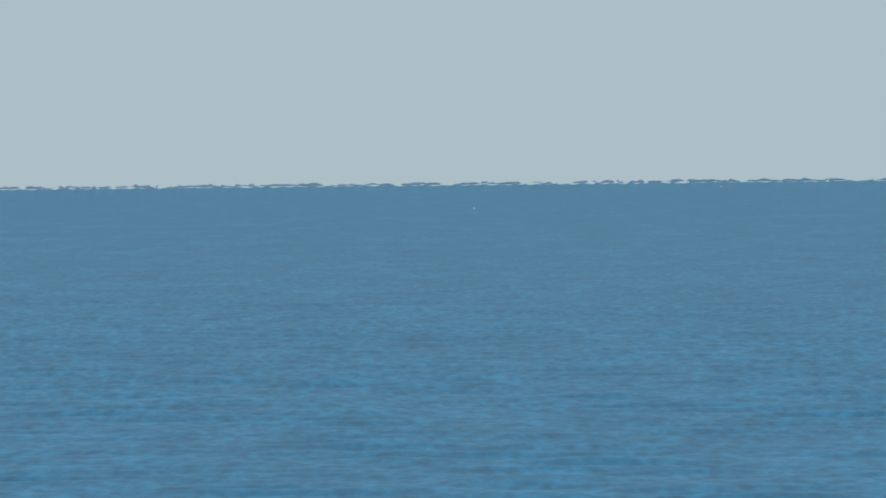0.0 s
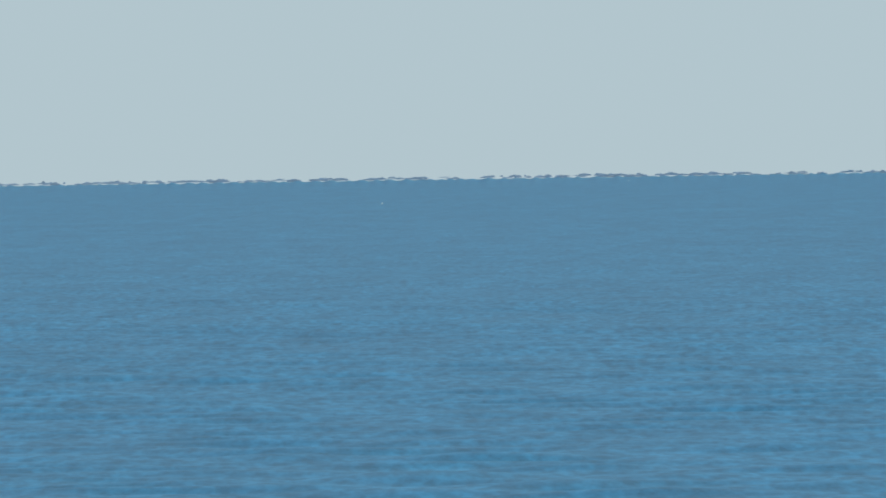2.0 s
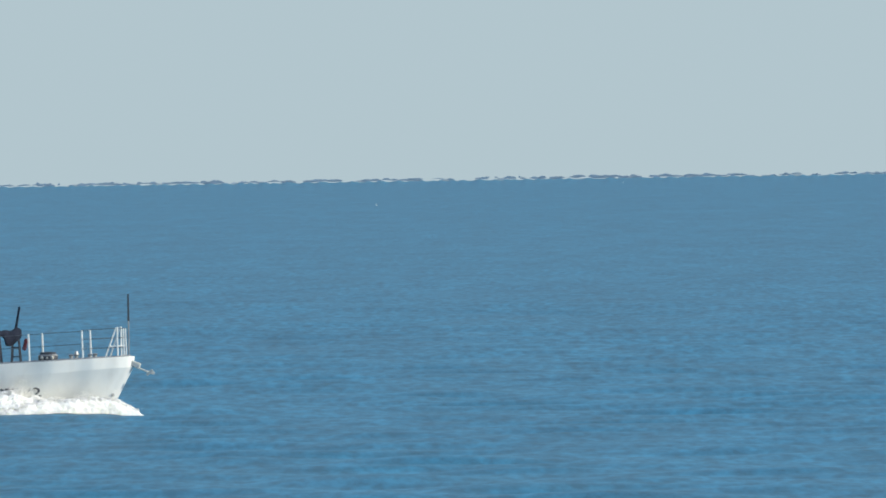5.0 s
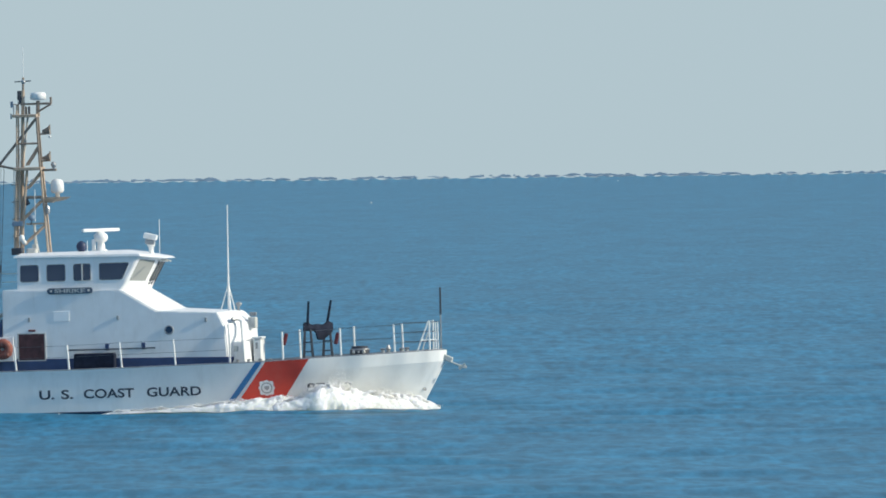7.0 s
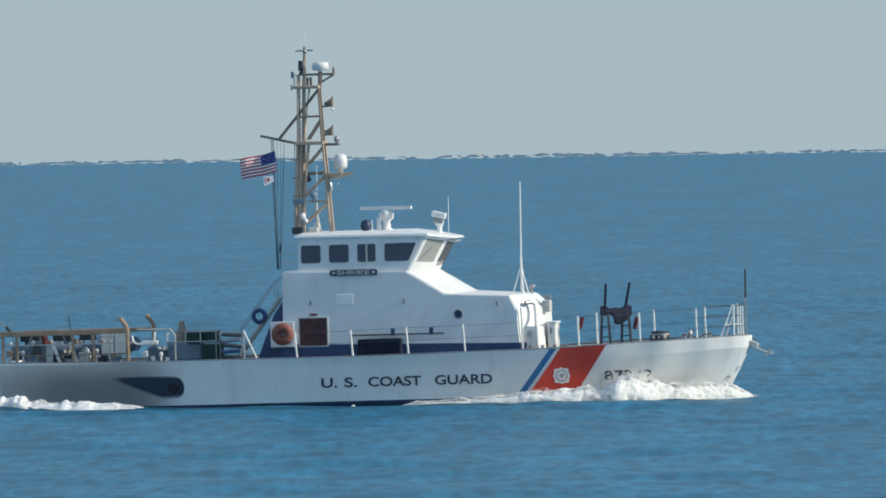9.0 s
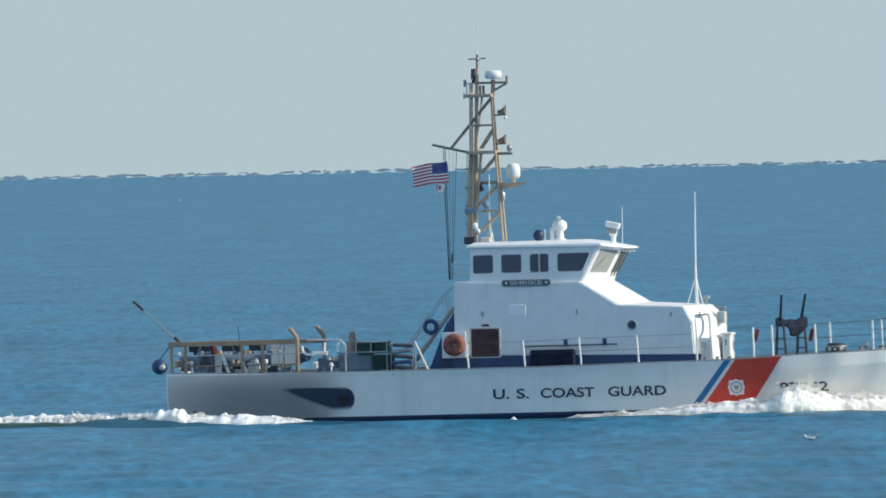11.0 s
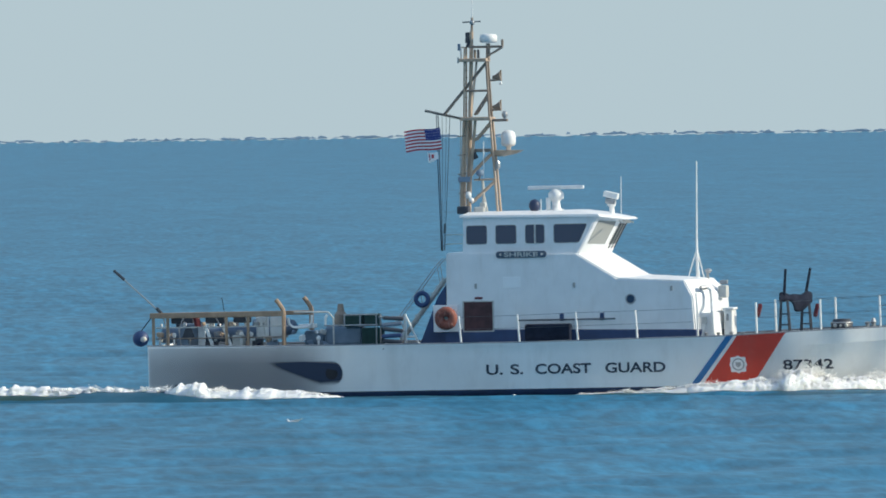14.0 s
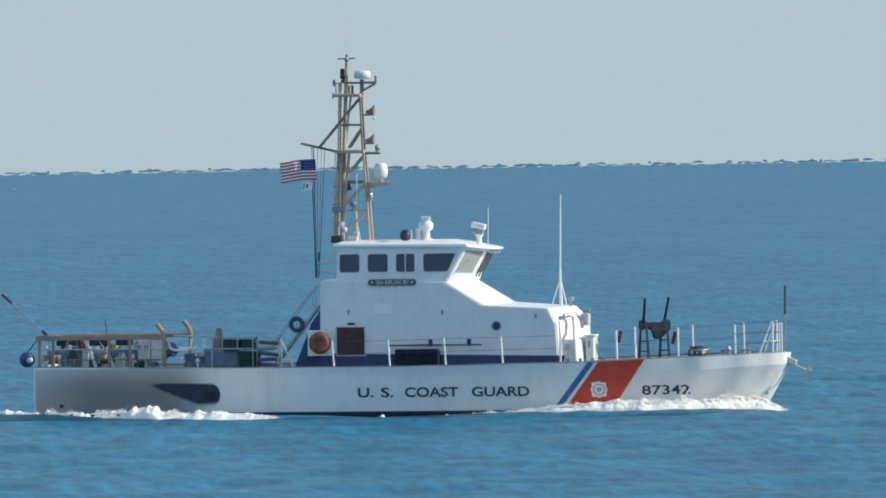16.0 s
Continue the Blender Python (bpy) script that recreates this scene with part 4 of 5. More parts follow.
    ball(b, (-1.74, -0.4, 6.36), 0.09)
    part("mast_foot_lamp", b, WHITE, mast, "white rounded lamp low on the mast", True)
    b = B()
    box(b, -2.16, -1.76, -0.5, -0.36, 6.96, 7.14, 0.02)
    part("junction_box", b, BLUE_GREY, mast)
    b = B()
    box(b, -2.12, -1.74, -1.1, -0.6, 5.92, 6.17, 0.03)
    part("float_box", b, BLACK, boat, "black equipment box at the mast foot")
    b = B()
    box(b, -1.62, -1.26, -0.8, -0.3, 5.92, 6.14, 0.05)
    box(b, -1.42, -1.24, -0.7, -0.4, 6.1, 6.28, 0.03)
    part("mast_foot", b, OFF_WHITE, mast)
    for k in range(7):
        z = 9.3 + k * 0.22
        rod((-1.86, 0.1, z), (-2.0, 0.1, z), 0.014, TAN_DARK, "mast_step")
    for k in range(4):
        z = 6.6 + k * 0.62
        rod((-2.18, -0.3, z), (-1.9, -0.3, z + 0.02), 0.022, TAN_DARK, "mast_step")
    b = B()
    ball(b, (-1.66, 0, 12.2), 0.085)
    part("mast_head", b, STEEL, mast)
    # halyards: a dark bundle under the ensign and thin lines beside it
    for x0, x1, r in ((-2.90, -2.76, 0.014), (-2.84, -2.72, 0.020), (-2.70, -2.70, 0.008), (-2.56, -2.66, 0.008), (-2.44, -2.64, 0.012)):
        rod((x0, -0.1, 9.20), (x1, -0.5, 4.72), r, WIRE, "halyard")
    rod((-2.86, -0.3, 7.9), (-2.75, -0.5, 4.75), 0.017, HALYARD, "halyard")
    rod((-2.64, -0.5, 5.3), (-2.62, -0.5, 5.6), 0.04, WIRE, "halyard_cleat")
    return mast


mast = build_mast()


# ---- flag in rigid upright panels ----
ensign = tagged(new("ensign"), "red and white striped ensign flying from the gaff", "flag")
N_PANEL, FLAG_L, FLAG_H = 12, 1.28, 0.70


def flag_panels():
    out = []
    w = FLAG_L / N_PANEL
    for k in range(N_PANEL):
        bm = B()
        for s in range(13):
            z0, z1 = -FLAG_H * (s + 1) / 13, -FLAG_H * s / 13
            for c in range(2):
                xa, xb = -w * c / 2 - (0.0), -w * (c + 1) / 2 - 0.004 * c
                f = bm.faces.new([bm.verts.new(p) for p in ((xa, 0, z0), (xb, 0, z0), (xb, 0, z1), (xa, 0, z1))])
                f.material_index = 2 if (s < 7 and k < N_PANEL * 0.4) else (s % 2)
        bmesh.ops.remove_doubles(bm, verts=bm.verts, dist=0.0005)
        if k < N_PANEL * 0.4:
            for i in range(2):
                for j in range(4):
                    x, z = -w * (0.25 + 0.5 * i), -0.05 - j * 0.09
                    f = bm.faces.new([bm.verts.new((x + dx, -0.004, z + dz)) for dx, dz in ((0, .011), (.011, 0), (0, -.011), (-.011, 0))])
                    f.material_index = 1
        ob = part("flag_panel", bm, [FLAG_RED, FLAG_WHITE, FLAG_BLUE], ensign, "striped red and white ensign cloth with starred blue canton" if k == 0 else "")
        out.append(ob)
    return out


flag = flag_panels()
bm = B()
for s in range(4):
    box(bm, -0.34 + s * 0.085, -0.255 + s * 0.085, -0.003, 0.003, -0.34 + 0.03 * s, -0.02)
small_flag = part("small_flag", bm, FLAG_WHITE, ensign, "small pale service flag under the ensign")
bm = B()
box(bm, -0.22, -0.14, -0.006, 0.006, -0.2, -0.08)
box(bm, -0.3, -0.27, -0.006, 0.006, -0.28, -0.05)
part("flag_mark", bm, FLAG_RED, small_flag)


# ---- rails ----
def sheer_at(x):
    z = lerp_table(SHEER, x)
    return half_beam(x, z) - 0.1, z


def rails():
    tops = {1: [], -1: []}
    for x, hgt in ((-1.83, 0.9), (0.1, 0.92), (2.02, 0.95), (3.98, 0.95), (7.87, 1.04), (9.92, 1.02), (11.78, 1.04)):
        for side in (-1, 1):
            b, z = sheer_at(x)
            bm = B()
            tube(bm, (x + 0.02, side * b, z - 0.06), (x - 0.05 * (x < 5), side * b, z + hgt), 0.036)
            part("stanchion", bm, WHITE, boat)
            tops[side].append((x, side * b, z, hgt))
    for side in (-1, 1):
        pts = sorted(tops[side])
        for grp in ([p for p in pts if p[0] < 5] + [(5.75, side * 2.4, 1.78, 0.95)], [p for p in pts if p[0] > 5]):
            for f in (0.97, 0.52):
                bm = B()
                pipe(bm, [(x, y, z + h * f) for x, y, z, h in grp], 0.006, 5)
                part("rail_wire", bm, WIRE, boat)
    # bow pulpit
    for side in (-1, 1):
        for p, q, r in (((12.55, 0.75, 1.98), (12.97, 0.6, 3.08), 0.03), ((13.0, 0.6, 1.98), (13.0, 0.6, 3.10), 0.034), ((13.2, 0.35, 2.0), (13.2, 0.35, 3.04), 0.026), ((12.7, 0.72, 2.4), (13.2, 0.35, 2.4), 0.02)):
            bm = B()
            tube(bm, (p[0], p[1] * side, p[2]), (q[0], q[1] * side, q[2]), r)
            part("pulpit_post", bm, WHITE, boat)
        for z in (2.35, 2.70, 3.04):
            bm = B()
            pipe(bm, [(11.78, side * 1.40, z - 0.02), (12.95, side * 0.6, z), (13.25, side * 0.3, z)], 0.011, 6)
            part("pulpit_rail", bm, WIRE, boat)
    # jackstaff
    bm = B()
    tube(bm, (13.34, 0, 1.98), (13.36, 0, 3.35), 0.03)
    js = part("jackstaff", bm, STEEL, boat, "slim jackstaff with a dark upper half")
    bm = B()
    tube(bm, (13.36, 0, 3.3), (13.37, 0, 4.28), 0.04, 0.034)
    part("staff_cover", bm, BLACK, js)


rails()


def foredeck():
    # covered deck guns: one slack canvas over two open stands
    bm = B()
    nx, ny = 22, 10
    grid = []
    for i in range(nx + 1):
        f = i / nx
        x = 8.44 + 0.86 * f
        sag = math.sin(math.pi * f)
        row = []
        for j in range(ny + 1):
            a = math.pi * 2 * j / ny
            top = 3.24 - 0.16 * sag + 0.03 * math.sin(f * 17)
            bot = 2.72 - 0.26 * max(0, math.sin(math.pi * (f - 0.25) / 0.75)) ** 2 + 0.04 * math.sin(f * 11) + (0.16 * sag if f < 0.45 else 0)
            end = 0.6 + 0.4 * min(1, 6 * f, 6 * (1 - f))
            p = Vector((x, -0.75 + 1.6 * f + 0.26 * math.cos(a) * end, (top + bot) / 2 + (top - bot) / 2 * math.sin(a) * end))
            row.append(bm.verts.new(p + Vector(noise.noise_vector(p * 3.3)) * 0.035))
        row.pop()
        grid.append(row)
    for a, c in zip(grid, grid[1:]):
        for j in range(ny):
            bm.faces.new((a[j], c[j], c[(j + 1) % ny], a[(j + 1) % ny]))
    bm.faces.new(grid[0])
    bm.faces.new(grid[-1][::-1])
    gun = part("gun_cover", bm, CLOTH, boat, "slack black canvas cover over the deck guns", True)
    for x, y, lean in ((8.58, -0.7, 0.06), (9.10, 0.8, 0.17)):
        bm = B()
        tube(bm, (x, y, 3.05), (x + lean, y, 3.92), 0.05, 0.04)
        part("gun_barrel", bm, CLOTH, gun)
        for dx, dy in ((-0.17, -0.2), (0.17, -0.2), (-0.17, 0.2), (0.17, 0.2)):
            bm = B()
            tube(bm, (x + dx, y + dy, 1.8), (x + dx * 0.6, y + dy * 0.6, 2.9), 0.026)
            part("gun_leg", bm, BLACK, gun)
        for z in (2.1, 2.45):
            bm = B()
            box(bm, x - 0.16, x + 0.16, y - 0.2, y - 0.16, z - 0.02, z + 0.02)
            part("gun_step", bm, BLACK, gun)
    for x, y in ((7.5, 1.2), (9.62, -0.6)):
        bm = B()
        box(bm, -0.07, 0.07, -0.05, 0.05, -0.22, 0.22, 0.04, pose(x, y, 2.55, 0, 14, 0))
        part("extinguisher", bm, RED_CLOTH, boat, "dull red bag hung on the rail")
    # windlass drum and bollards
    bm = B()
    lathe(bm, 10.42, -0.4, [(0.36, 1.86), (0.36, 2.12), (0.30, 2.14), (0.30, 2.24), (0.1, 2.26)], 18)
    cap = part("capstan", bm, BLACK, boat, "dark anchor capstan with pale rope", True)
    bm = B()
    lathe(bm, 10.42, -0.4, [(0.37, 2.10), (0.37, 2.15), (0.12, 2.18)], 18)
    part("capstan_top", bm, STEEL, cap, "bright steel capstan top", True)
    for k in range(3):
        bm = B()
        ball(bm, (10.24 + k * 0.18, -0.7, 2.04), 0.07, 10, 8)
        part("rope_coil", bm, OFF_WHITE, cap)
    for x, y in ((11.3, -0.7), (11.45, -0.3), (12.0, -0.8), (12.05, 0.4)):
        bm = B()
        lathe(bm, x, y, [(0.1, 1.9), (0.07, 1.98), (0.07, 2.08), (0.11, 2.12), (0.05, 2.16 + (0.1 if x == 11.45 else 0))], 10)
        part("bollard", bm, STEEL, boat, "small steel mooring bollard")
    # bow roller with anchor
    bm = B()
    box(bm, 13.3, 13.78, -0.13, 0.13, -0.10, 0.11, 0.04)
    bm.transform(Matrix.Translation((13.3, 0, 1.82)) @ pose(0, 0, 0, 0, 24, 0) @ Matrix.Translation((-13.3, 0, 0)))
    br = part("bow_roller", bm, OFF_WHITE, boat, "pale bow roller holding the anchor")
    bm = B()
    tube(bm, (13.6, 0, 1.62), (14.1, 0, 1.38), 0.03)
    for s in (-1, 1):
        box(bm, -0.15, 0.15, -0.015, 0.015, -0.05, 0.05, 0.01, pose(14.1, s * 0.12, 1.4, 0, -38 + 50 * (s > 0), s * 15))
    part("anchor", bm, OFF_WHITE, br, "galvanised anchor")
    bm = B()
    lathe(bm, 0, 0, [(0.03, 0), (0.09, 0), (0.09, 0.03), (0.03, 0.03)], 14)
    bm.transform(pose(12.72, -half_beam(12.72, 0.62), 0.62, 90, 0, 40) @ Matrix.Diagonal((0.7, 0.7, 1, 1)))
    part("hawse_ring", bm, STEEL, boat)


foredeck()


def aft_deck():
    # inclined stair behind the house
    for y in (-1.7, -1.1):
        bm = B()
        box(bm, -0.045, 0.045, -0.03, 0.03, 0, 2.62, 0.01, pose(-4.08, y, 1.7, 0, 37, 0))
        part("stair_stringer", bm, OFF_WHITE, boat, "pale inclined stair to the upper deck")
    for k in range(9):
        bm = B()
        box(bm, -0.12, 0.12, -1.68, -1.12, -0.015, 0.015, m=pose(-3.92 + k * 0.1785, 0, 1.92 + k * 0.237))
        part("stair_tread", bm, STEEL, boat)
    for y in (-1.75, -1.05):
        bm = B()
        pipe(bm, [(-4.25, y, 2.25), (-4.15, y, 2.42), (-2.78, y, 4.22), (-2.5, y, 4.5)], 0.016, 6)
        part("stair_handrail", bm, STEEL, boat, "thin steel handrail beside the stair")
        for x, z in ((-3.85, 2.0), (-3.2, 2.87), (-2.62, 3.62)):
            bm = B()
            tube(bm, (x, y, z), (x - 0.1, y, z + 0.66), 0.013, seg=6)
            part("handrail_post", bm, STEEL, boat)
    bm = B()
    loft(bm, [(-2.42, -1.9, 1.7), (-3.3, -1.9, 1.7), (-3.3, 1.9, 1.7), (-2.42, 1.9, 1.7)], [(-2.42, -1.9, 3.6), (-2.7, -1.9, 3.2), (-2.7, 1.9, 3.2), (-2.42, 1.9, 3.6)])
    part("aft_bulkhead_cover", bm, NAVY, boat, "dark blue cover on the after bulkhead")
    bm = B()
    ring(bm, (-3.22, -1.85, 3.16), 0.20, 0.075)
    part("stowed_hose", bm, NAVY, boat, "coiled hose hung beside the stair", True)
    for z in (4.95, 5.25):
        bm = B()
        pipe(bm, [(-2.38, -1.9, z), (-1.75, -1.9, z)], 0.02, 6)
        part("upper_rail", bm, OFF_WHITE, boat)
    # launch cradle rail of ochre beams
    b = 2.35
    beam = B()
    box(beam, -12.19, -7.72, -b - 0.07, -b + 0.07, 2.69, 2.87, 0.02)
    rail = part("cradle_beam", beam, YELLOW, boat, "ochre launch cradle beam along the after deck")
    for x in (-12.08, -11.6, -9.65, -8.93, -7.75):
        bm = B()
        box(bm, x - 0.045, x + 0.045, -b - 0.05, -b + 0.05, 1.68, 2.75, 0.015)
        part("cradle_post", bm, YELLOW, rail)
    for z in (2.02, 2.38):
        bm = B()
        tube(bm, (-12.0, -b, z), (-7.6, -b, z), 0.022)
        part("cradle_rail", bm, TAN_DARK if z < 2.2 else OFF_WHITE, rail)
    beam = B()
    box(beam, -12.1, -7.55, b - 0.06, b + 0.06, 2.66, 2.8, 0.02)
    far = part("cradle_beam", beam, YELLOW, boat, "ochre launch cradle beam along the after deck")
    for x in (-12.0, -9.8, -7.62):
        bm = B()
        box(bm, x - 0.06, x + 0.06, b - 0.05, b + 0.05, 1.68, 2.7, 0.015)
        part("cradle_post", bm, YELLOW, far)
    # bent davit horns
    for x, y in ((-7.74, -b), (-7.5, b - 0.6)):
        bm = B()
        pipe(bm, [(x, y, 1.7), (x, y, 2.80), (x - 0.03, y, 2.93), (x - 0.14, y, 3.10), (x - 0.25, y, 3.24)], 0.075, 8)
        part("davit_horn", bm, YELLOW, boat, "ochre bent davit guide")
    # stowed launch and gear between the beams
    bm = B()
    pipe(bm, [(-12.0, -1.1, 2.1), (-10, -1.15, 2.1), (-8.6, -1.0, 2.15), (-7.9, -0.5, 2.3)], 0.24, 12)
    pipe(bm, [(-12.0, 0.9, 2.1), (-10, 0.95, 2.1), (-8.6, 0.85, 2.15), (-7.9, 0.4, 2.3)], 0.24, 12)
    launch = part("launch_tube", bm, LAUNCH_GREY, boat, "grey inflatable launch stowed on deck", True)
    boxed("launch_console", -9.1, -8.0, -0.6, 0.5, 2.0, 2.6, BLUE_GREY, launch, "grey launch console", 0.08)
    boxed("launch_seat", -10.3, -9.7, -0.5, 0.4, 2.0, 2.5, BLACK, launch, "black launch seat", 0.08)
    boxed("launch_engine", -11.7, -11.1, -0.4, 0.3, 2.0, 2.75, BLACK, launch, "black launch engine", 0.1)
    boxed("gear_panel", -11.3, -10.5, -1.7, -1.6, 1.75, 2.5, BLUE_GREY, boat, "blue-grey gear locker front", 0.03)
    bm = B()
    loft(bm, [(-11.19, -2.2, 1.98), (-10.74, -2.2, 1.98), (-10.74, -2.05, 1.98), (-11.19, -2.05, 1.98)], [(-11.02, -2.16, 2.42), (-10.88, -2.16, 2.42), (-10.88, -2.06, 2.42), (-11.02, -2.06, 2.42)])
    part("rope_bag", bm, BLACK, boat, "black rope bag hung inside the rail")
    for x0, x1 in ((-11.52, -11.1), (-9.45, -8.85), (-10.38, -9.74)):
        boxed("hung_cover", x0, x1, -2.2, -2.05, 2.5, 2.78, BLACK, boat, "dark cover slung under the beam", 0.05)
    bm = B()
    pipe(bm, [(-10.72, -2.15, 2.78), (-10.66, -2.15, 2.6), (-10.62, -2.15, 2.36)], 0.11)
    part("fuel_hose", bm, RED_CLOTH, boat, "dark red hose bundle slung under the beam")
    for x in (-9.9, -9.3):
        bm = B()
        tube(bm, (x - 0.47, -2.28, 2.44), (x - 0.23, -2.26, 1.75), 0.06)
        part("strut", bm, WHITE, boat)
    for x, z, m in ((-11.15, 2.0, BLUE_GREY), (-9.3, 2.1, OFF_WHITE), (-8.2, 1.9, BLUE_GREY), (-8.7, 1.98, BLACK), (-10.2, 1.9, BLACK)):
        boxed("deck_box", x - 0.2, x + 0.2, -2.2, -1.85, 1.7, z, m, boat, "small deck gear box", 0.04)
    rg = random.Random(12)
    for k in range(44):
        x = rg.uniform(-12.0, -6.4)
        z = rg.choice((1.78, 1.95, 2.15, 2.45))
        s = rg.uniform(0.035, 0.085)
        bm = B()
        box(bm, -s * rg.uniform(0.6, 1.6), s, -s, s, -s, s * rg.uniform(0.6, 2.0), 0.02, pose(x, rg.uniform(-2.25, -1.8), z, rg.uniform(-20, 20), rg.uniform(-25, 25), rg.uniform(0, 90)))
        part("stowed_gear", bm, rg.choice((OFF_WHITE, WHITE, STEEL, WHITE, BLUE_GREY, TAN, WHITE, CLOTH)), boat)
    for x, dx in ((-11.75, 0.1), (-11.1, -0.15), (-10.0, 0.2), (-9.0, 0.05), (-8.3, -0.1)):
        bm = B()
        pipe(bm, [(x, -2.3, 2.68), (x + dx, -2.28, 2.3), (x + dx * 0.5, -2.25, 1.72)], 0.02, 6)
        part("lashing_line", bm, rg.choice((OFF_WHITE, STEEL)), boat)
    # pale panels and a bent bar between the davit horns
    for x0, x1, z0, z1 in ((-8.72, -8.30, 1.95, 2.68), (-8.26, -7.84, 1.95, 2.68), (-10.66, -10.42, 1.75, 2.5)):
        boxed("screen_panel", x0, x1, -1.98, -1.93, z0, z1, WHITE, boat, "pale screen panel behind the rail", 0.02)
    bm = B()
    pipe(bm, [(-7.62, -2.2, 2.62), (-7.58, -2.2, 2.42), (-7.45, -2.2, 2.33), (-7.2, -2.2, 2.31), (-6.95, -2.2, 2.34), (-6.84, -2.2, 2.44), (-6.82, -2.2, 2.72)], 0.045)
    part("bent_bar", bm, WHITE, boat)
    for x in (-11.9, -11.42, -9.18, -8.86, -6.62):
        bm = B()
        ball(bm, (x, -2.2, 2.12 if x < -7 else 1.95), 0.075, 10, 8, (1, 1, 1.2))
        tube(bm, (x, -2.2, 1.66), (x, -2.2, 2.1 if x < -7 else 1.95), 0.035)
        part("cowl_vent", bm, WHITE, boat, "small white cowl vent on the after deck", True)
    bm = B()
    pipe(bm, [(-6.36, -2.3, 2.36), (-6.36, -2.3, 2.62), (-6.30, -2.3, 2.70)], 0.045)
    part("deck_lamp", bm, WHITE, boat, "small white lamp on a short post")
    bm = B()
    box(bm, -11.36, -11.24, -half_beam(-11.3, 0.45) - 0.03, -half_beam(-11.3, 0.45) + 0.05, 0.39, 0.51, 0.01)
    part("hull_drain", bm, BLACK, boat)
    # round fender over the quarter
    bm = B()
    ball(bm, (-12.72, -1.2, 2.02), 0.27, 18, 12)
    fd = part("ball_fender", bm, NAVY, boat, "round navy ball fender hung at the stern", True)
    bm = B()
    ball(bm, (-12.6, -1.4, 2.0), 0.12, 14, 10, (1.0, 0.8, 0.8))
    part("fender_patch", bm, OFF_WHITE, fd, "white patch on the forward side of the fender", True)
    bm = B()
    tube(bm, (-12.7, -1.2, 2.27), (-12.3, -1.3, 2.75), 0.02)
    part("fender_rope", bm, WIRE, fd)
    # ensign staff slanting aft
    bm = B()
    tube(bm, (-11.95, -1.6, 2.85), (-13.35, -1.6, 4.15), 0.03, 0.02)
    es = part("ensign_staff", bm, STEEL, boat, "thin staff slanting aft from the stern")
    bm = B()
    tube(bm, (-13.15, -1.6, 3.97), (-13.5, -1.6, 4.28), 0.05, 0.045)
    part("staff_grip", bm, BLACK, es)
    bm = B()
    tube(bm, (-11.9, -1.6, 2.8), (-12.1, -1.6, 3.02), 0.055)
    part("staff_socket", bm, BLACK, es)
    bm = B()
    tube(bm, (-10.2, 0.5, 2.7), (-10.28, 0.5, 3.3), 0.012)
    part("launch_aerial", bm, BLACK, launch)
    # mid-deck: table frame, tarpaulin boxes, folded rafts
    bm = B()
    pipe(bm, [(-7.4, -2.3, 2.82), (-6.25, -2.3, 2.80), (-6.1, -2.3, 2.6), (-6.1, -2.3, 1.7)], 0.03)
    part("deck_rail", bm, OFF_WHITE, boat)
    boxed("white_bench", -7.3, -6.75, -2.1, -1.6, 2.28, 2.42, WHITE, boat, "white slatted bench", 0.03)
    boxed("blue_tank", -6.5, -5.25, -1.7, -0.8, 1.7, 2.32, BLUE_GREY, boat, "blue-grey plastic tank standing on the after deck", 0.08)
    boxed("blue_tank", -7.2, -6.5, -1.6, -0.8, 1.7, 2.2, BLUE_GREY, boat, "blue-grey plastic tank standing on the after deck", 0.08)
    bm = B()
    lathe(bm, -6.0, -1.4, [(0.22, 2.30), (0.21, 2.7), (0.13, 2.8), (0.09, 3.05)], 12)
    part("deck_ventilator", bm, TAN_DARK, boat, "weathered brown deck ventilator")
    for x0, x1 in ((-5.80, -5.22), (-5.14, -4.66)):
        boxed("tarp_box", x0, x1, -1.9, -1.3, 2.30, 2.72, GREEN, boat, "dark green tarpaulin box", 0.04)
    boxed("tarp_box", -5.2, -4.55, -2.1, -1.4, 1.66, 2.26, GREEN, boat, "dark green tarpaulin box", 0.04)
    for p, q in (((-6.4, 2.36), (-4.6, 2.36)), ((-5.75, 2.70), (-4.6, 2.70)), ((-5.72, 2.3), (-5.72, 2.72)), ((-5.2, 2.3), (-5.2, 2.72)), ((-4.66, 1.5), (-4.66, 2.74)), ((-4.52, 1.7), (-4.52, 2.70)), ((-3.7, 2.62), (-4.6, 2.60))):
        bm = B()
        tube(bm, (p[0], -2.4, p[1]), (q[0], -2.4, q[1]), 0.025)
        part("frame_tube", bm, STEEL, boat)
    for k in range(6):
        bm = B()
        box(bm, -0.34, 0.34, -0.2, 0.2, -0.07, 0.06, 0.05, pose(-4.12 + 0.05 * (k % 2), -2.62, 1.62 + k * 0.19, 0, (-6, 5, -3, 7, -5, 4)[k], 3 * k))
        part("fender_stack", bm, (BROWN, BLACK, NAVY, BLACK, LAUNCH_GREY, BLACK)[k], boat, "stacked dark fenders lashed at the rail" if k == 0 else "")
    for p, q in (((-3.58, 1.66), (-3.58, 2.70)), ((-3.58, 2.66), (-3.16, 1.72)), ((-3.58, 1.95), (-3.26, 1.95)), ((-3.72, 1.66), (-3.58, 2.66))):
        bm = B()
        tube(bm, (p[0] - 0.1, -2.45, p[1]), (q[0] - 0.1, -2.45, q[1]), 0.035)
        part("ladder_frame", bm, WHITE, boat)


aft_deck()


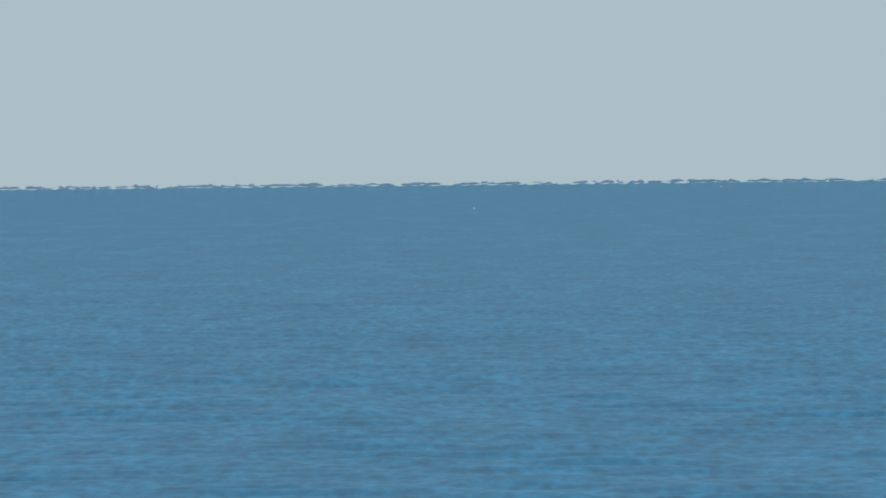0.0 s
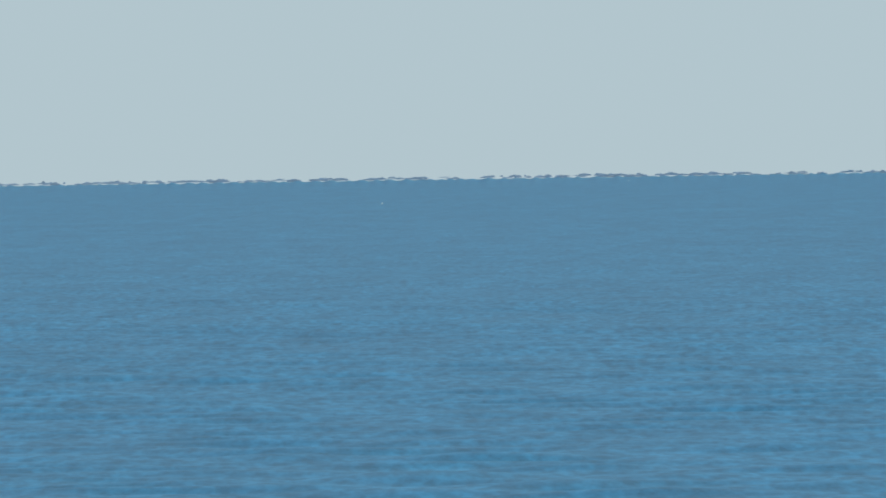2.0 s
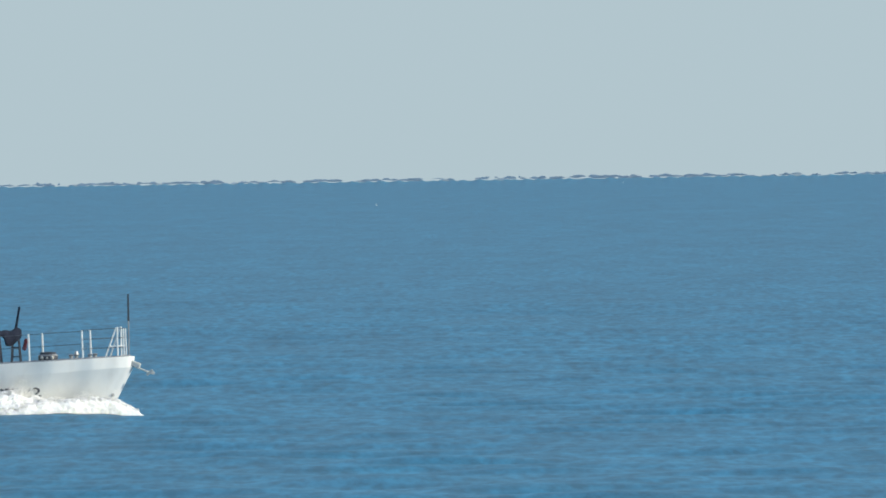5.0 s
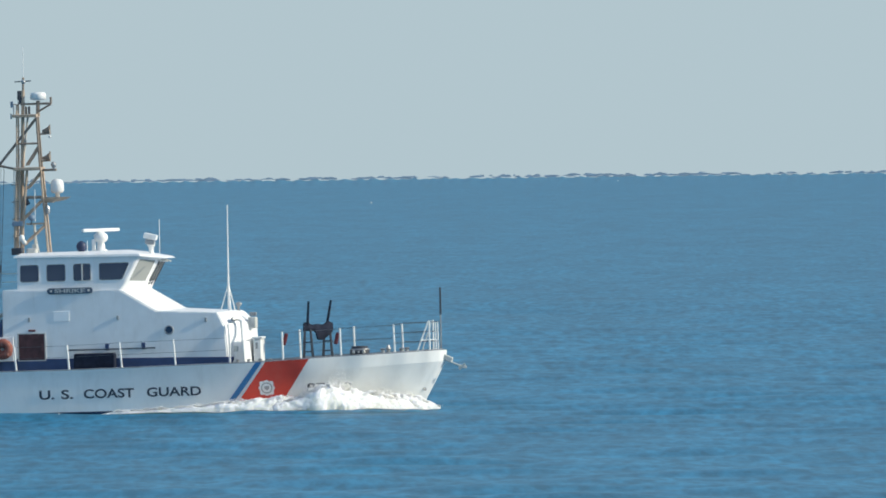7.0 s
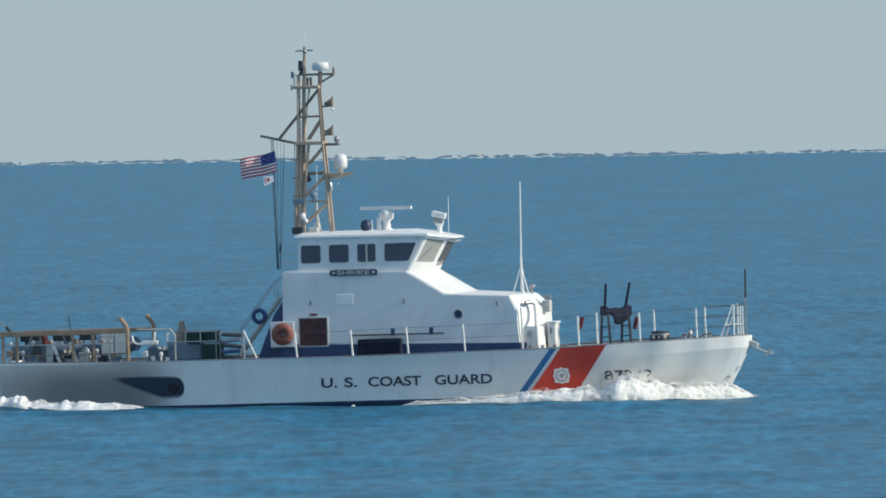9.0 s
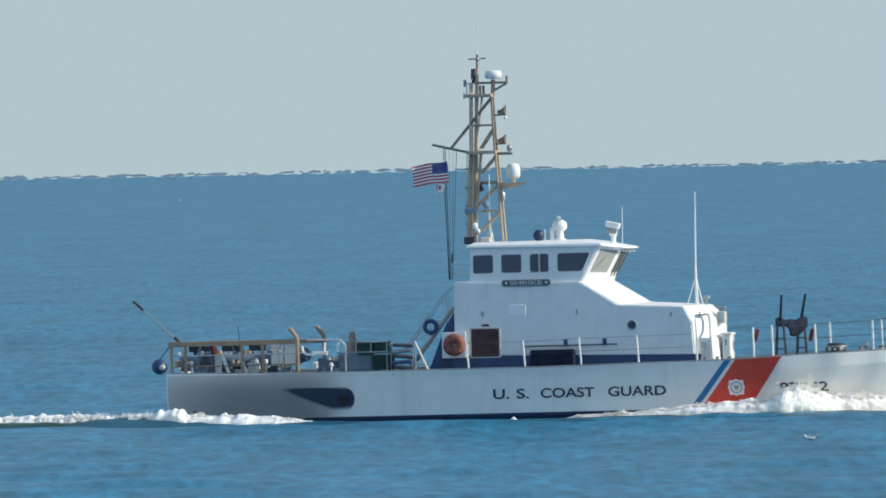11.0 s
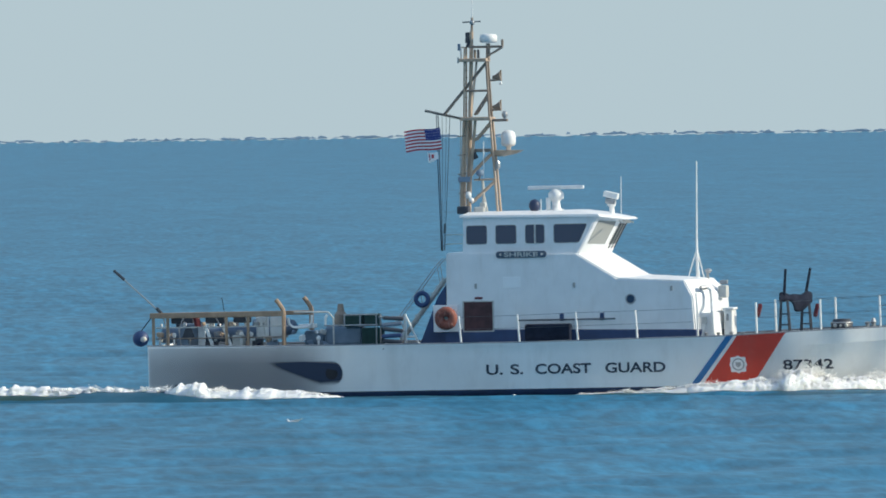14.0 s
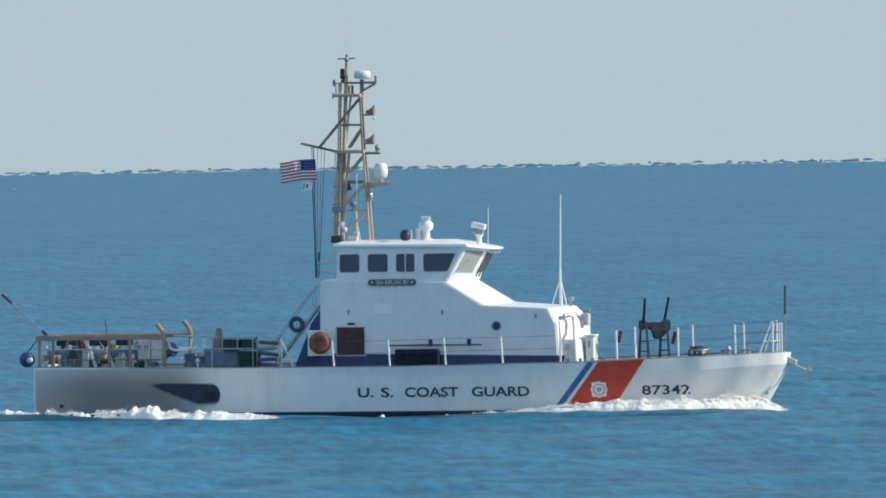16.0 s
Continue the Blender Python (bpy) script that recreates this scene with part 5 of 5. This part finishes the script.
# ---- loose gear on deck: things of their own that ride with the boat ----
LOOSE = {
    "life_ring": ("life ring", ""), "deck_locker": ("locker", ""), "boat_hook": ("boat hook", ""), "front_locker": ("locker", ""),
    "launch_tube": ("inflatable boat", ""), "rope_bag": ("bag", ""), "hung_cover": ("cover", "covers under the beam"), "fuel_hose": ("hose", ""),
    "deck_box": ("box", "deck gear boxes"), "ball_fender": ("fender", ""), "blue_tank": ("tank", "plastic tanks"), "tarp_box": ("box", "tarpaulin boxes"),
    "fender_stack": ("fender", "stacked fenders"), "gun_cover": ("deck gun", ""), "extinguisher": ("bag", "rail bags"), "stowed_hose": ("hose", ""),
}
riders = [ensign]
for ob in list(boat.children):
    base = ob.name.split(".")[0]
    if base in LOOSE:
        ob.parent = None
        if "label" not in ob:
            tagged(ob, "stacked dark fender lashed at the rail")
        tagged(ob, "", *LOOSE[base])
        riders.append(ob)
for ob in riders:
    ob.name = {"launch_tube": "inflatable_launch", "gun_cover": "deck_gun", "fender_stack": "fender", "extinguisher": "rail_bag"}.get(ob.name.split(".")[0], ob.name)


# ---- foam ----
def foam_ridge(name, pts, label, seed, grain=1.0, spray=0, rise=1.0):
    """A billowing foam bank along pts: (x, y, half width, height), with some flung drops."""
    rng = random.Random(seed)
    tabs = sorted(pts)
    xs = [p[0] for p in tabs]
    q = 0.45 if xs[0] < -40 else 0.8 if xs[0] < -10 else 1.0
    n = int((xs[-1] - xs[0]) / 0.04)
    m = 38
    verts, faces = [], []

    def at(x, k):
        for a, b in zip(tabs, tabs[1:]):
            if x <= b[0] + 1e-6:
                f = max(0.0, (x - a[0]) / (b[0] - a[0]))
                return a[k] + (b[k] - a[k]) * f
        return tabs[-1][k]

    for i in range(n + 1):
        x = xs[0] + (xs[-1] - xs[0]) * i / n
        y, w, h = at(x, 1), at(x, 2), at(x, 3)
        big = 0.92 + (0.3 if q == 1 else 0.75) * noise.noise(Vector((x * 0.8 * q, seed * 7.7, 0))) + 0.22 * noise.noise(Vector((x * 2.6, seed * 5.1, 0)))
        big = rise * (big + 0.3 * max(0.0, noise.noise(Vector((x * 3.7, seed * 1.3, 2))) - 0.35))
        if q < 1:
            # torn crest of the stern waves
            big = max(0.3, big + 0.45 * noise.noise(Vector((x * 2.1, seed * 3.3, 5))) + 0.4 * noise.noise(Vector((x * 5.3, seed * 6.1, 7))))
        w *= 0.9 + 0.25 * noise.noise(Vector((x * 1.7, seed * 2.2, 4)))
        H = max(0.03, h * big) * 0.9 * min(1, h / 0.06) + 0.04 * min(1, h / 0.1)
        for j in range(m + 1):
            th = math.pi * j / m
            p = Vector((x, y - w * math.cos(th), H * math.sin(th) ** 0.85))
            b = sum(k * (1 - 2 * abs(noise.noise(Vector((p.x * c * q * 0.6 + p.z * 0.8, p.y * c, p.z * c * 1.4 + seed * 3.1))))) for k, c in ((0.24, 2.2), (0.42, 5.5), (0.34, 11.0)))
            d = (0.20 * H + 0.02) * (b - 0.25) * grain
            p += Vector((0.5 * d, -0.8 * d * math.cos(th), d * math.sin(th)))
            verts.append((p.x, p.y, max(-0.14, p.z - 0.14 + 0.12 * math.sin(th) * min(1, h / 0.1))))
    for i in range(n):
        for j in range(m):
            a = i * (m + 1) + j
            faces.append((a, a + 1, a + m + 2, a + m + 1))
    # underside and ends close the bank
    for i in range(n + 1):
        x = xs[0] + (xs[-1] - xs[0]) * i / n
        y, w = at(x, 1), at(x, 2)
        verts += [(x, y - w, -0.4), (x, y + w, -0.4)]
    low = (n + 1) * (m + 1)
    for i in range(n):
        a, c = i * (m + 1), low + i * 2
        faces += [(c, a, a + m + 1, c + 2), (a + m, c + 1, c + 3, a + 2 * m + 1), (c, c + 2, c + 3, c + 1)]
    faces += [(low, low + 1, *range(m, -1, -1)), (low + 2 * n + 1, low + 2 * n, *range(n * (m + 1), (n + 1) * (m + 1)))]
    span = [p for p in tabs if p[3] > 0.05]
    for k in range(spray):
        # fine spray in clumps over the crest
        x = rng.uniform(max(span[0][0], -22), span[-1][0])
        clump = noise.noise(Vector((x * 2.3, seed * 4.4, 8))) + 0.3
        if rng.random() > clump * 1.3:
            continue
        y, w, h = at(x, 1), at(x, 2), at(x, 3)
        big = rise * (0.9 + 0.3 * noise.noise(Vector((x * 0.8 * q, seed * 7.7, 0))))
        f = rng.uniform(-0.5, 0.4)
        lift = h * big * 0.86 + max(h, 0.22) * abs(rng.gauss(0, 0.24)) * (0.2 + clump)
        r = rng.uniform(0.008, 0.020)
        c = Vector((x + rng.gauss(0, 0.04), y + w * f, lift))
        o = len(verts)
        turn = Euler((rng.uniform(0, 6), rng.uniform(0, 6), rng.uniform(0, 6))).to_matrix()
        verts += [tuple(c + turn @ Vector(d) * r) for d in ((1.5, 0, 0), (-1.5, 0, 0), (0, 1, 0), (0, -1, 0), (0, 0, 0.8), (0, 0, -0.8))]
        faces += [(o + p, o + v, o + u) for p, v, u in ((0, 2, 4), (2, 1, 4), (1, 3, 4), (3, 0, 4), (2, 0, 5), (1, 2, 5), (3, 1, 5), (0, 3, 5))]
    me = bpy.data.meshes.new(name)
    me.from_pydata(verts, [], faces)
    me.polygons.foreach_set("use_smooth", [True] * len(me.polygons))
    me.materials.append(FOAM)
    ob = new(name, me)
    return tagged(ob, label, "foam", "", "stuff")


BOW_LABEL = "creamy white foam thrown up along the bow"
bow_a = foam_ridge("bow_wave", [(13.7, -0.47, 0.1, 0.0), (13.5, -0.5, 0.16, 0.06), (13.25, -0.55, 0.24, 0.14), (12.95, -0.65, 0.32, 0.28), (12.5, -0.8, 0.42, 0.50), (11.9, -1.15, 0.5, 0.54), (11.4, -1.45, 0.6, 0.54), (10.9, -1.75, 0.65, 0.54), (10.3, -2.1, 0.7, 0.52), (9.7, -2.4, 0.75, 0.50), (9.2, -2.62, 0.75, 0.50), (8.6, -2.8, 0.7, 0.48), (8.0, -2.95, 0.65, 0.46), (7.4, -3.05, 0.6, 0.44), (6.6, -3.2, 0.55, 0.42), (5.5, -3.35, 0.45, 0.30), (4.3, -3.42, 0.36, 0.20), (3.2, -3.46, 0.28, 0.13), (2.0, -3.5, 0.2, 0.08), (0.9, -3.45, 0.15, 0.0)], BOW_LABEL, 3, 1.15, 13000, 1.12)
bow_b = foam_ridge("bow_wave", [(12.7, -0.85, 0.15, 0.0), (11.9, -1.25, 0.4, 0.40), (11.0, -1.75, 0.6, 0.60), (10.4, -2.1, 0.68, 0.76), (9.75, -2.45, 0.74, 0.88), (9.2, -2.7, 0.74, 0.80), (8.6, -2.9, 0.66, 0.62), (7.9, -3.05, 0.55, 0.46), (7.2, -3.2, 0.4, 0.30), (6.4, -3.3, 0.2, 0.0)], "tall white plume of foam beside the bow", 11, 1.0, 9000, 1.12)
bow_c = foam_ridge("bow_wave", [(12.8, 0.6, 0.12, 0.1), (12.0, 1.2, 0.4, 0.4), (10, 2.4, 0.5, 0.5), (7.5, 3.2, 0.5, 0.2), (5, 3.4, 0.3, 0.05)], "white foam on the far side of the bow", 5, 0.6)
patch_a = foam_ridge("foam_patch", [(0.75, -3.5, 0.05, 0.0), (0.5, -3.5, 0.2, 0.07), (0.2, -3.5, 0.1, 0.01), (0.0, -3.5, 0.2, 0.10), (-0.4, -3.5, 0.05, 0.0)], "small patch of foam beside the hull", 17, 0.6)
stern_a = foam_ridge("stern_wave", [(-5.4, -5.4, 0.1, 0.0), (-6.3, -5.4, 0.4, 0.04), (-7.0, -5.4, 0.7, 0.09), (-7.8, -5.3, 0.9, 0.14), (-8.8, -5.2, 1.0, 0.20), (-10, -5.1, 1.0, 0.28), (-11.2, -5.0, 0.9, 0.36), (-12, -4.8, 0.8, 0.32), (-14, -4.4, 0.5, 0.36), (-16, -4.5, 0.4, 0.38)], "white foam peeling from the quarter", 21, 1.7, 10000, 1.0)
stern_b = foam_ridge("stern_wave", [(-11.0, -4.3, 0.3, 0.1), (-12.5, -4.3, 0.5, 0.26), (-14, -4.3, 0.6, 0.34), (-16.5, -4.4, 0.7, 0.46), (-18.3, -4.5, 0.6, 0.60), (-19.8, -4.5, 0.6, 0.44), (-24, -4.6, 0.6, 0.36), (-30, -4.8, 0.6, 0.42), (-45, -5, 0.8, 0.3)], "white foam line of the trailing wake", 33, 1.7, 10000, 0.8)
stern_c = foam_ridge("stern_wave", [(-12.4, 0.5, 0.8, 0.25), (-16, 0.5, 1.4, 0.2), (-25, 0.5, 1.6, 0.16), (-45, 0.5, 1.8, 0.05)], "broken white water behind the transom", 41)


def foam_foot(path, material, wide, label):
    # lip of water under the foam's open side
    bm = B()
    rows = []
    n = 160
    for i in range(n + 1):
        x = path[0][0] + (path[-1][0] - path[0][0]) * i / n
        y, h = lerp_table([(p[0], p[1]) for p in path], x), lerp_table([(p[0], p[2]) for p in path], x)
        h *= 0.8 + 0.5 * noise.noise(Vector((x * 0.8, 6.1, 0)))
        rows.append([bm.verts.new((x, y + wide * f, -0.1 + (h + 0.1) * math.cos(f * math.pi / 2))) for f in (-1, -0.75, -0.5, -0.25, 0, 0.25, 0.5, 0.75, 1)])
    for a, b in zip(rows, rows[1:]):
        for k in range(8):
            bm.faces.new((a[k], b[k], b[k + 1], a[k + 1]))
    return tagged(part("wave_lip", bm, material, None, "", True), label, "wave", "", "stuff")


# the olive lips paint the shade along the foam's foot
SHADE_LIP, BLUE_LIP = "dark lip under the foam, its shade put into the colour", "blue water heaped outside the bow foam"
LIPS = [foam_foot([(-45, -5.7, 0.18), (-24, -5.3, 0.2), (-16, -5.0, 0.22), (-12.5, -5.4, 0.09), (-9, -6.0, 0.04), (-6.5, -5.8, 0.0)], OLIVE, 0.5, SHADE_LIP),
        foam_foot([(1.5, -3.75, 0.03), (4, -3.9, 0.10), (8, -3.7, 0.12), (11, -2.5, 0.14), (12.4, -1.5, 0.08), (13.1, -1.2, 0.0)], OLIVE, 0.5, SHADE_LIP),
        foam_foot([(1.0, -4.6, 0.0), (4, -5.0, 0.07), (8, -4.9, 0.14), (11, -3.8, 0.14), (12.4, -2.7, 0.10), (13.2, -2.2, 0.0)], WATER, 1.6, BLUE_LIP)]


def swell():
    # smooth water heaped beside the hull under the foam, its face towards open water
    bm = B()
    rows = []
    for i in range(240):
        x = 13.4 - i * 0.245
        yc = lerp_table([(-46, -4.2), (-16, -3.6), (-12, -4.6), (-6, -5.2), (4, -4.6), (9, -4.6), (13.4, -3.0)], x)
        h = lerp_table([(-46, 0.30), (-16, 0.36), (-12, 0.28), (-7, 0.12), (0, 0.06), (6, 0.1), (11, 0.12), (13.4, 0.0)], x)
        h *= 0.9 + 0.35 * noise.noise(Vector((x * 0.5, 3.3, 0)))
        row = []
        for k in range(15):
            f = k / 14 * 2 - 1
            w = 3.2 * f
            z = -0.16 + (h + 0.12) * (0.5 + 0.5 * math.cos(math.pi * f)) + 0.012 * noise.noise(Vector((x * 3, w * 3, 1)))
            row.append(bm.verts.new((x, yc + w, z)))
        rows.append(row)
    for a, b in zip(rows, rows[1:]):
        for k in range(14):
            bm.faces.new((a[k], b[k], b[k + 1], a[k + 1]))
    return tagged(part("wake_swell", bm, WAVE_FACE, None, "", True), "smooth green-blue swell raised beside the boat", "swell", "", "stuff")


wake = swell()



# ---- passing gull, close to the camera ----
def gull():
    g = tagged(new("gull"), "dark gull in fast low flight", "bird")
    bm = B()
    ball(bm, (0, 0, 0), 0.09, 14, 10, (2.4, 1, 0.9))
    ball(bm, (0.26, 0, 0.03), 0.055, 12, 8, (1.2, 1, 1))
    part("body", bm, BIRD, g, smooth=True)
    bm = B()
    tube(bm, (0.3, 0, 0.03), (0.38, 0, 0.015), 0.018, 0.004)
    part("beak", bm, YELLOW, g)
    bm = B()
    loft(bm, [(-0.18, -0.05, -0.01), (-0.36, -0.09, -0.01), (-0.36, 0.09, -0.01), (-0.18, 0.05, -0.01)], [(-0.18, -0.05, 0.01), (-0.36, -0.09, 0.0), (-0.36, 0.09, 0.0), (-0.18, 0.05, 0.01)])
    part("tail", bm, BIRD, g)
    wings = []
    for s in (-1, 1):
        bm = B()
        lo = [(0.1, 0, 0), (0.14, s * 0.25, 0.03), (0.02, s * 0.62, 0), (-0.06, s * 0.6, 0), (-0.06, s * 0.25, 0.02), (-0.1, 0, 0)]
        loft(bm, lo, [(x, y, z + 0.018) for x, y, z in lo])
        wings.append(part("wing", bm, BIRD, g))
    return g, wings


bird, wings = gull()


def resting_gull():
    bm = B()
    ball(bm, (0, 0, 0.08), 0.1, 14, 10, (1.9, 1, 0.8))
    ball(bm, (-0.24, 0, 0.17), 0.045, 10, 8)
    tube(bm, (-0.17, 0, 0.08), (-0.24, 0, 0.18), 0.045, 0.035)
    body = part("white_gull", bm, FLAG_WHITE, None, "", True)
    for side in (-1, 1):
        bm = B()
        lo = [(-0.1, side * 0.08, 0.12), (0.12, side * 0.1, 0.17), (0.36, side * 0.08, 0.20), (0.1, side * 0.07, 0.07)]
        loft(bm, lo, [(x, y + side * 0.015, z + 0.01) for x, y, z in lo])
        part("folded_wing", bm, OFF_WHITE, body)
    body.location = (18.85, 360.1, 0.0)
    body.scale = (0.75, 0.75, 0.75)
    return tagged(body, "white gull resting on the water", "bird")


resting_gull()


# ---- small pale buoys far out ----
def buoy(x, y, m=None):
    bm = B()
    lathe(bm, 0, 0, [(0.14, -0.1), (0.17, 0.06), (0.07, 0.2), (0.03, 0.34)], 12)
    ob = part("marker_buoy", bm, WHITE, None, "", True)
    tagged(ob, "small white marker buoy afloat far out", "buoy", "marker buoys")
    ob.location = (x, y, 0)
    return ob


def bearing_place(deg, dist):
    return dist * math.sin(radians(deg)), dist * math.cos(radians(deg))


for deg, dist in ((-0.10, 2300), (1.12, 4000), (3.9, 2900)):
    buoy(*bearing_place(deg, dist))


# ---- what moves ----
SHIP_ROWS = [
    (0, 0.00, 0.79), (3, 0.00, 0.79),
    (5.5, -0.090, 0.79),
    (6, -0.043, 0.79),
    (6.5, -0.124, 0.77),
    (7, -0.111, 1.04),
    (7.5, -0.184, 0.57),
    (8, -0.062, 0.88),
    (8.5, -0.033, 0.72),
    (9, -0.017, 0.79),
    (9.5, 0.021, 0.82),
    (10, -0.033, 0.71),
    (12.5, 0.065, 0.40),
    (13, -0.007, 0.42),
    (13.5, 0.064, 0.35),
    (14, 0.008, 0.40),
    (14.5, 0.027, 0.39),
    (15, 0.007, 0.18),
    (15.5, 0.034, -0.47),
    (16, -0.019, -0.24),
]


def boat_pose(t, heave, pitch, roll=0.0):
    bear = radians(0.8236 * (t - 9))
    d = 400 - 0.86 * (t - 9)
    return pose(d * math.sin(bear), d * math.cos(bear), heave, roll, -pitch, -math.degrees(bear) - 8.5)


# how far the fly of the ensign hangs below its hoist
FLAG_DROP = [(0, 0.2), (7, 0.15), (7.5, 0.12), (8.5, 0.30), (9, 0.25), (9.5, 0.12), (10, 0.18), (12.5, 0.12), (13, 0.40), (13.5, 0.10), (14, 0.10), (14.5, 0.28), (15, 0.18), (15.5, 0.22), (16, 0.12)]


def smooth(t, a, b):
    f = max(0.0, min(1.0, (t - a) / (b - a)))
    return f * f * (3 - 2 * f)


def motions():
    for ob in (boat, *riders):
        walk(ob, [(t, boat_pose(t, z, p, 0.4 * math.sin(t * 0.9))) for t, z, p in SHIP_ROWS])
    # radar sweep
    rows = []
    for k in range(33):
        t = k * 0.5
        rows.append((t, pose(1.10, -0.6, 6.73, 0, 0, 98.5 + 145.55 * (t - 7.30))))
    walk(radar, rows)
    # flag, a wave running out along the fly
    w = FLAG_L / N_PANEL
    for k, ob in enumerate(flag):
        rows = []
        for i in range(81):
            t = i * 0.2
            x, y, z = -2.74, -0.35, 8.76 + 0.03 * math.sin(0.9 * t)
            dip = lerp_table(FLAG_DROP, t) / N_PANEL
            for j in range(k + 1):
                a = 24 * math.sin(4.2 * t - j * 0.62) * min(1, 0.3 + j * 0.13) + 6 * math.sin(1.7 * t)
                if j < k:
                    x -= w * math.cos(radians(a)) * 0.985
                    y -= w * math.sin(radians(a)) * 0.985
                    z -= dip + 0.010 * math.sin(2.3 * t - j * 0.55)
            rows.append((t, pose(x, y, z, 4 * math.sin(3 * t - k * 0.6), -4, a)))
        walk(ob, rows)
    walk(small_flag, [(i * 0.2, pose(-2.84, -0.32, 7.98, 0, 12 * math.sin(i * 0.5), 25 * math.sin(i * 0.9))) for i in range(81)])
    # foam keeps beside the hull and works up and down
    for ob, amp, freq, ph in ((bow_a, 0.05, 2.6, 0), (bow_b, 0.1, 3.4, 1.1), (bow_c, 0.05, 2.9, 0.4), (stern_a, 0.05, 2.2, 2.0), (stern_b, 0.05, 2.7, 0.7), (stern_c, 0.03, 2.4, 0.2), (patch_a, 0.05, 2.6, 0), (wake, 0.02, 1.4, 0), (LIPS[0], 0.02, 2.7, 0.7), (LIPS[1], 0.02, 2.6, 0), (LIPS[2], 0.02, 2.6, 0)):
        rows = []
        for i in range(65):
            t = i * 0.25
            sink = 0.06 - 0.06 * smooth(t, 9, 10) - 0.08 * smooth(t, 13, 15.5) if ob in (bow_a, bow_b) else 0
            if ob is bow_b:
                # the plume falls away late
                sink -= 0.16 * smooth(t, 7.5, 9.2) - 0.18 * smooth(t, 10.5, 12) + 0.14 * smooth(t, 13, 14.2) + 0.5 * smooth(t, 14.2, 15.6)
            run = 4.0 * smooth(t, 12.8, 16.6) if ob is stern_a else 0
            m = boat_pose(t, amp * math.sin(freq * t + ph) + sink, 0)
            rows.append((t, m @ Matrix.Translation((run + 0.2 * math.sin(freq * 0.6 * t + ph) * (amp > 0.03), 0, 0))))
        walk(ob, rows)
    # the sea drifts slowly across
    walk(sea, [(0, pose(0, 0, 0)), (16, pose(-7, -9, 0))])
    # the gull crosses close by
    rows, left, right = [], [], []
    for i in range(33):
        t = i * 0.5
        rows.append((t, pose(*gull_place(t), 0, 10, -6)))
    walk(bird, rows)
    for s, ob in zip((-1, 1), wings):
        walk(ob, [(i * 0.1, pose(0, s * 0.05, 0.03, s * (12 + 42 * math.sin(i * 1.1)), 0, 0)) for i in range(161)])


def gull_place(t):
    # straight level flight across the view at about 14.8 s, thirty metres out
    f = t - 14.81
    bear = radians(3.93)
    cx, cy = 0.75 + 30 * math.sin(bear), 6.0 + 30 * math.cos(bear)
    return cx + 10.5 * f * math.cos(bear), cy - 10.5 * f * math.sin(bear), 9.575


motions()
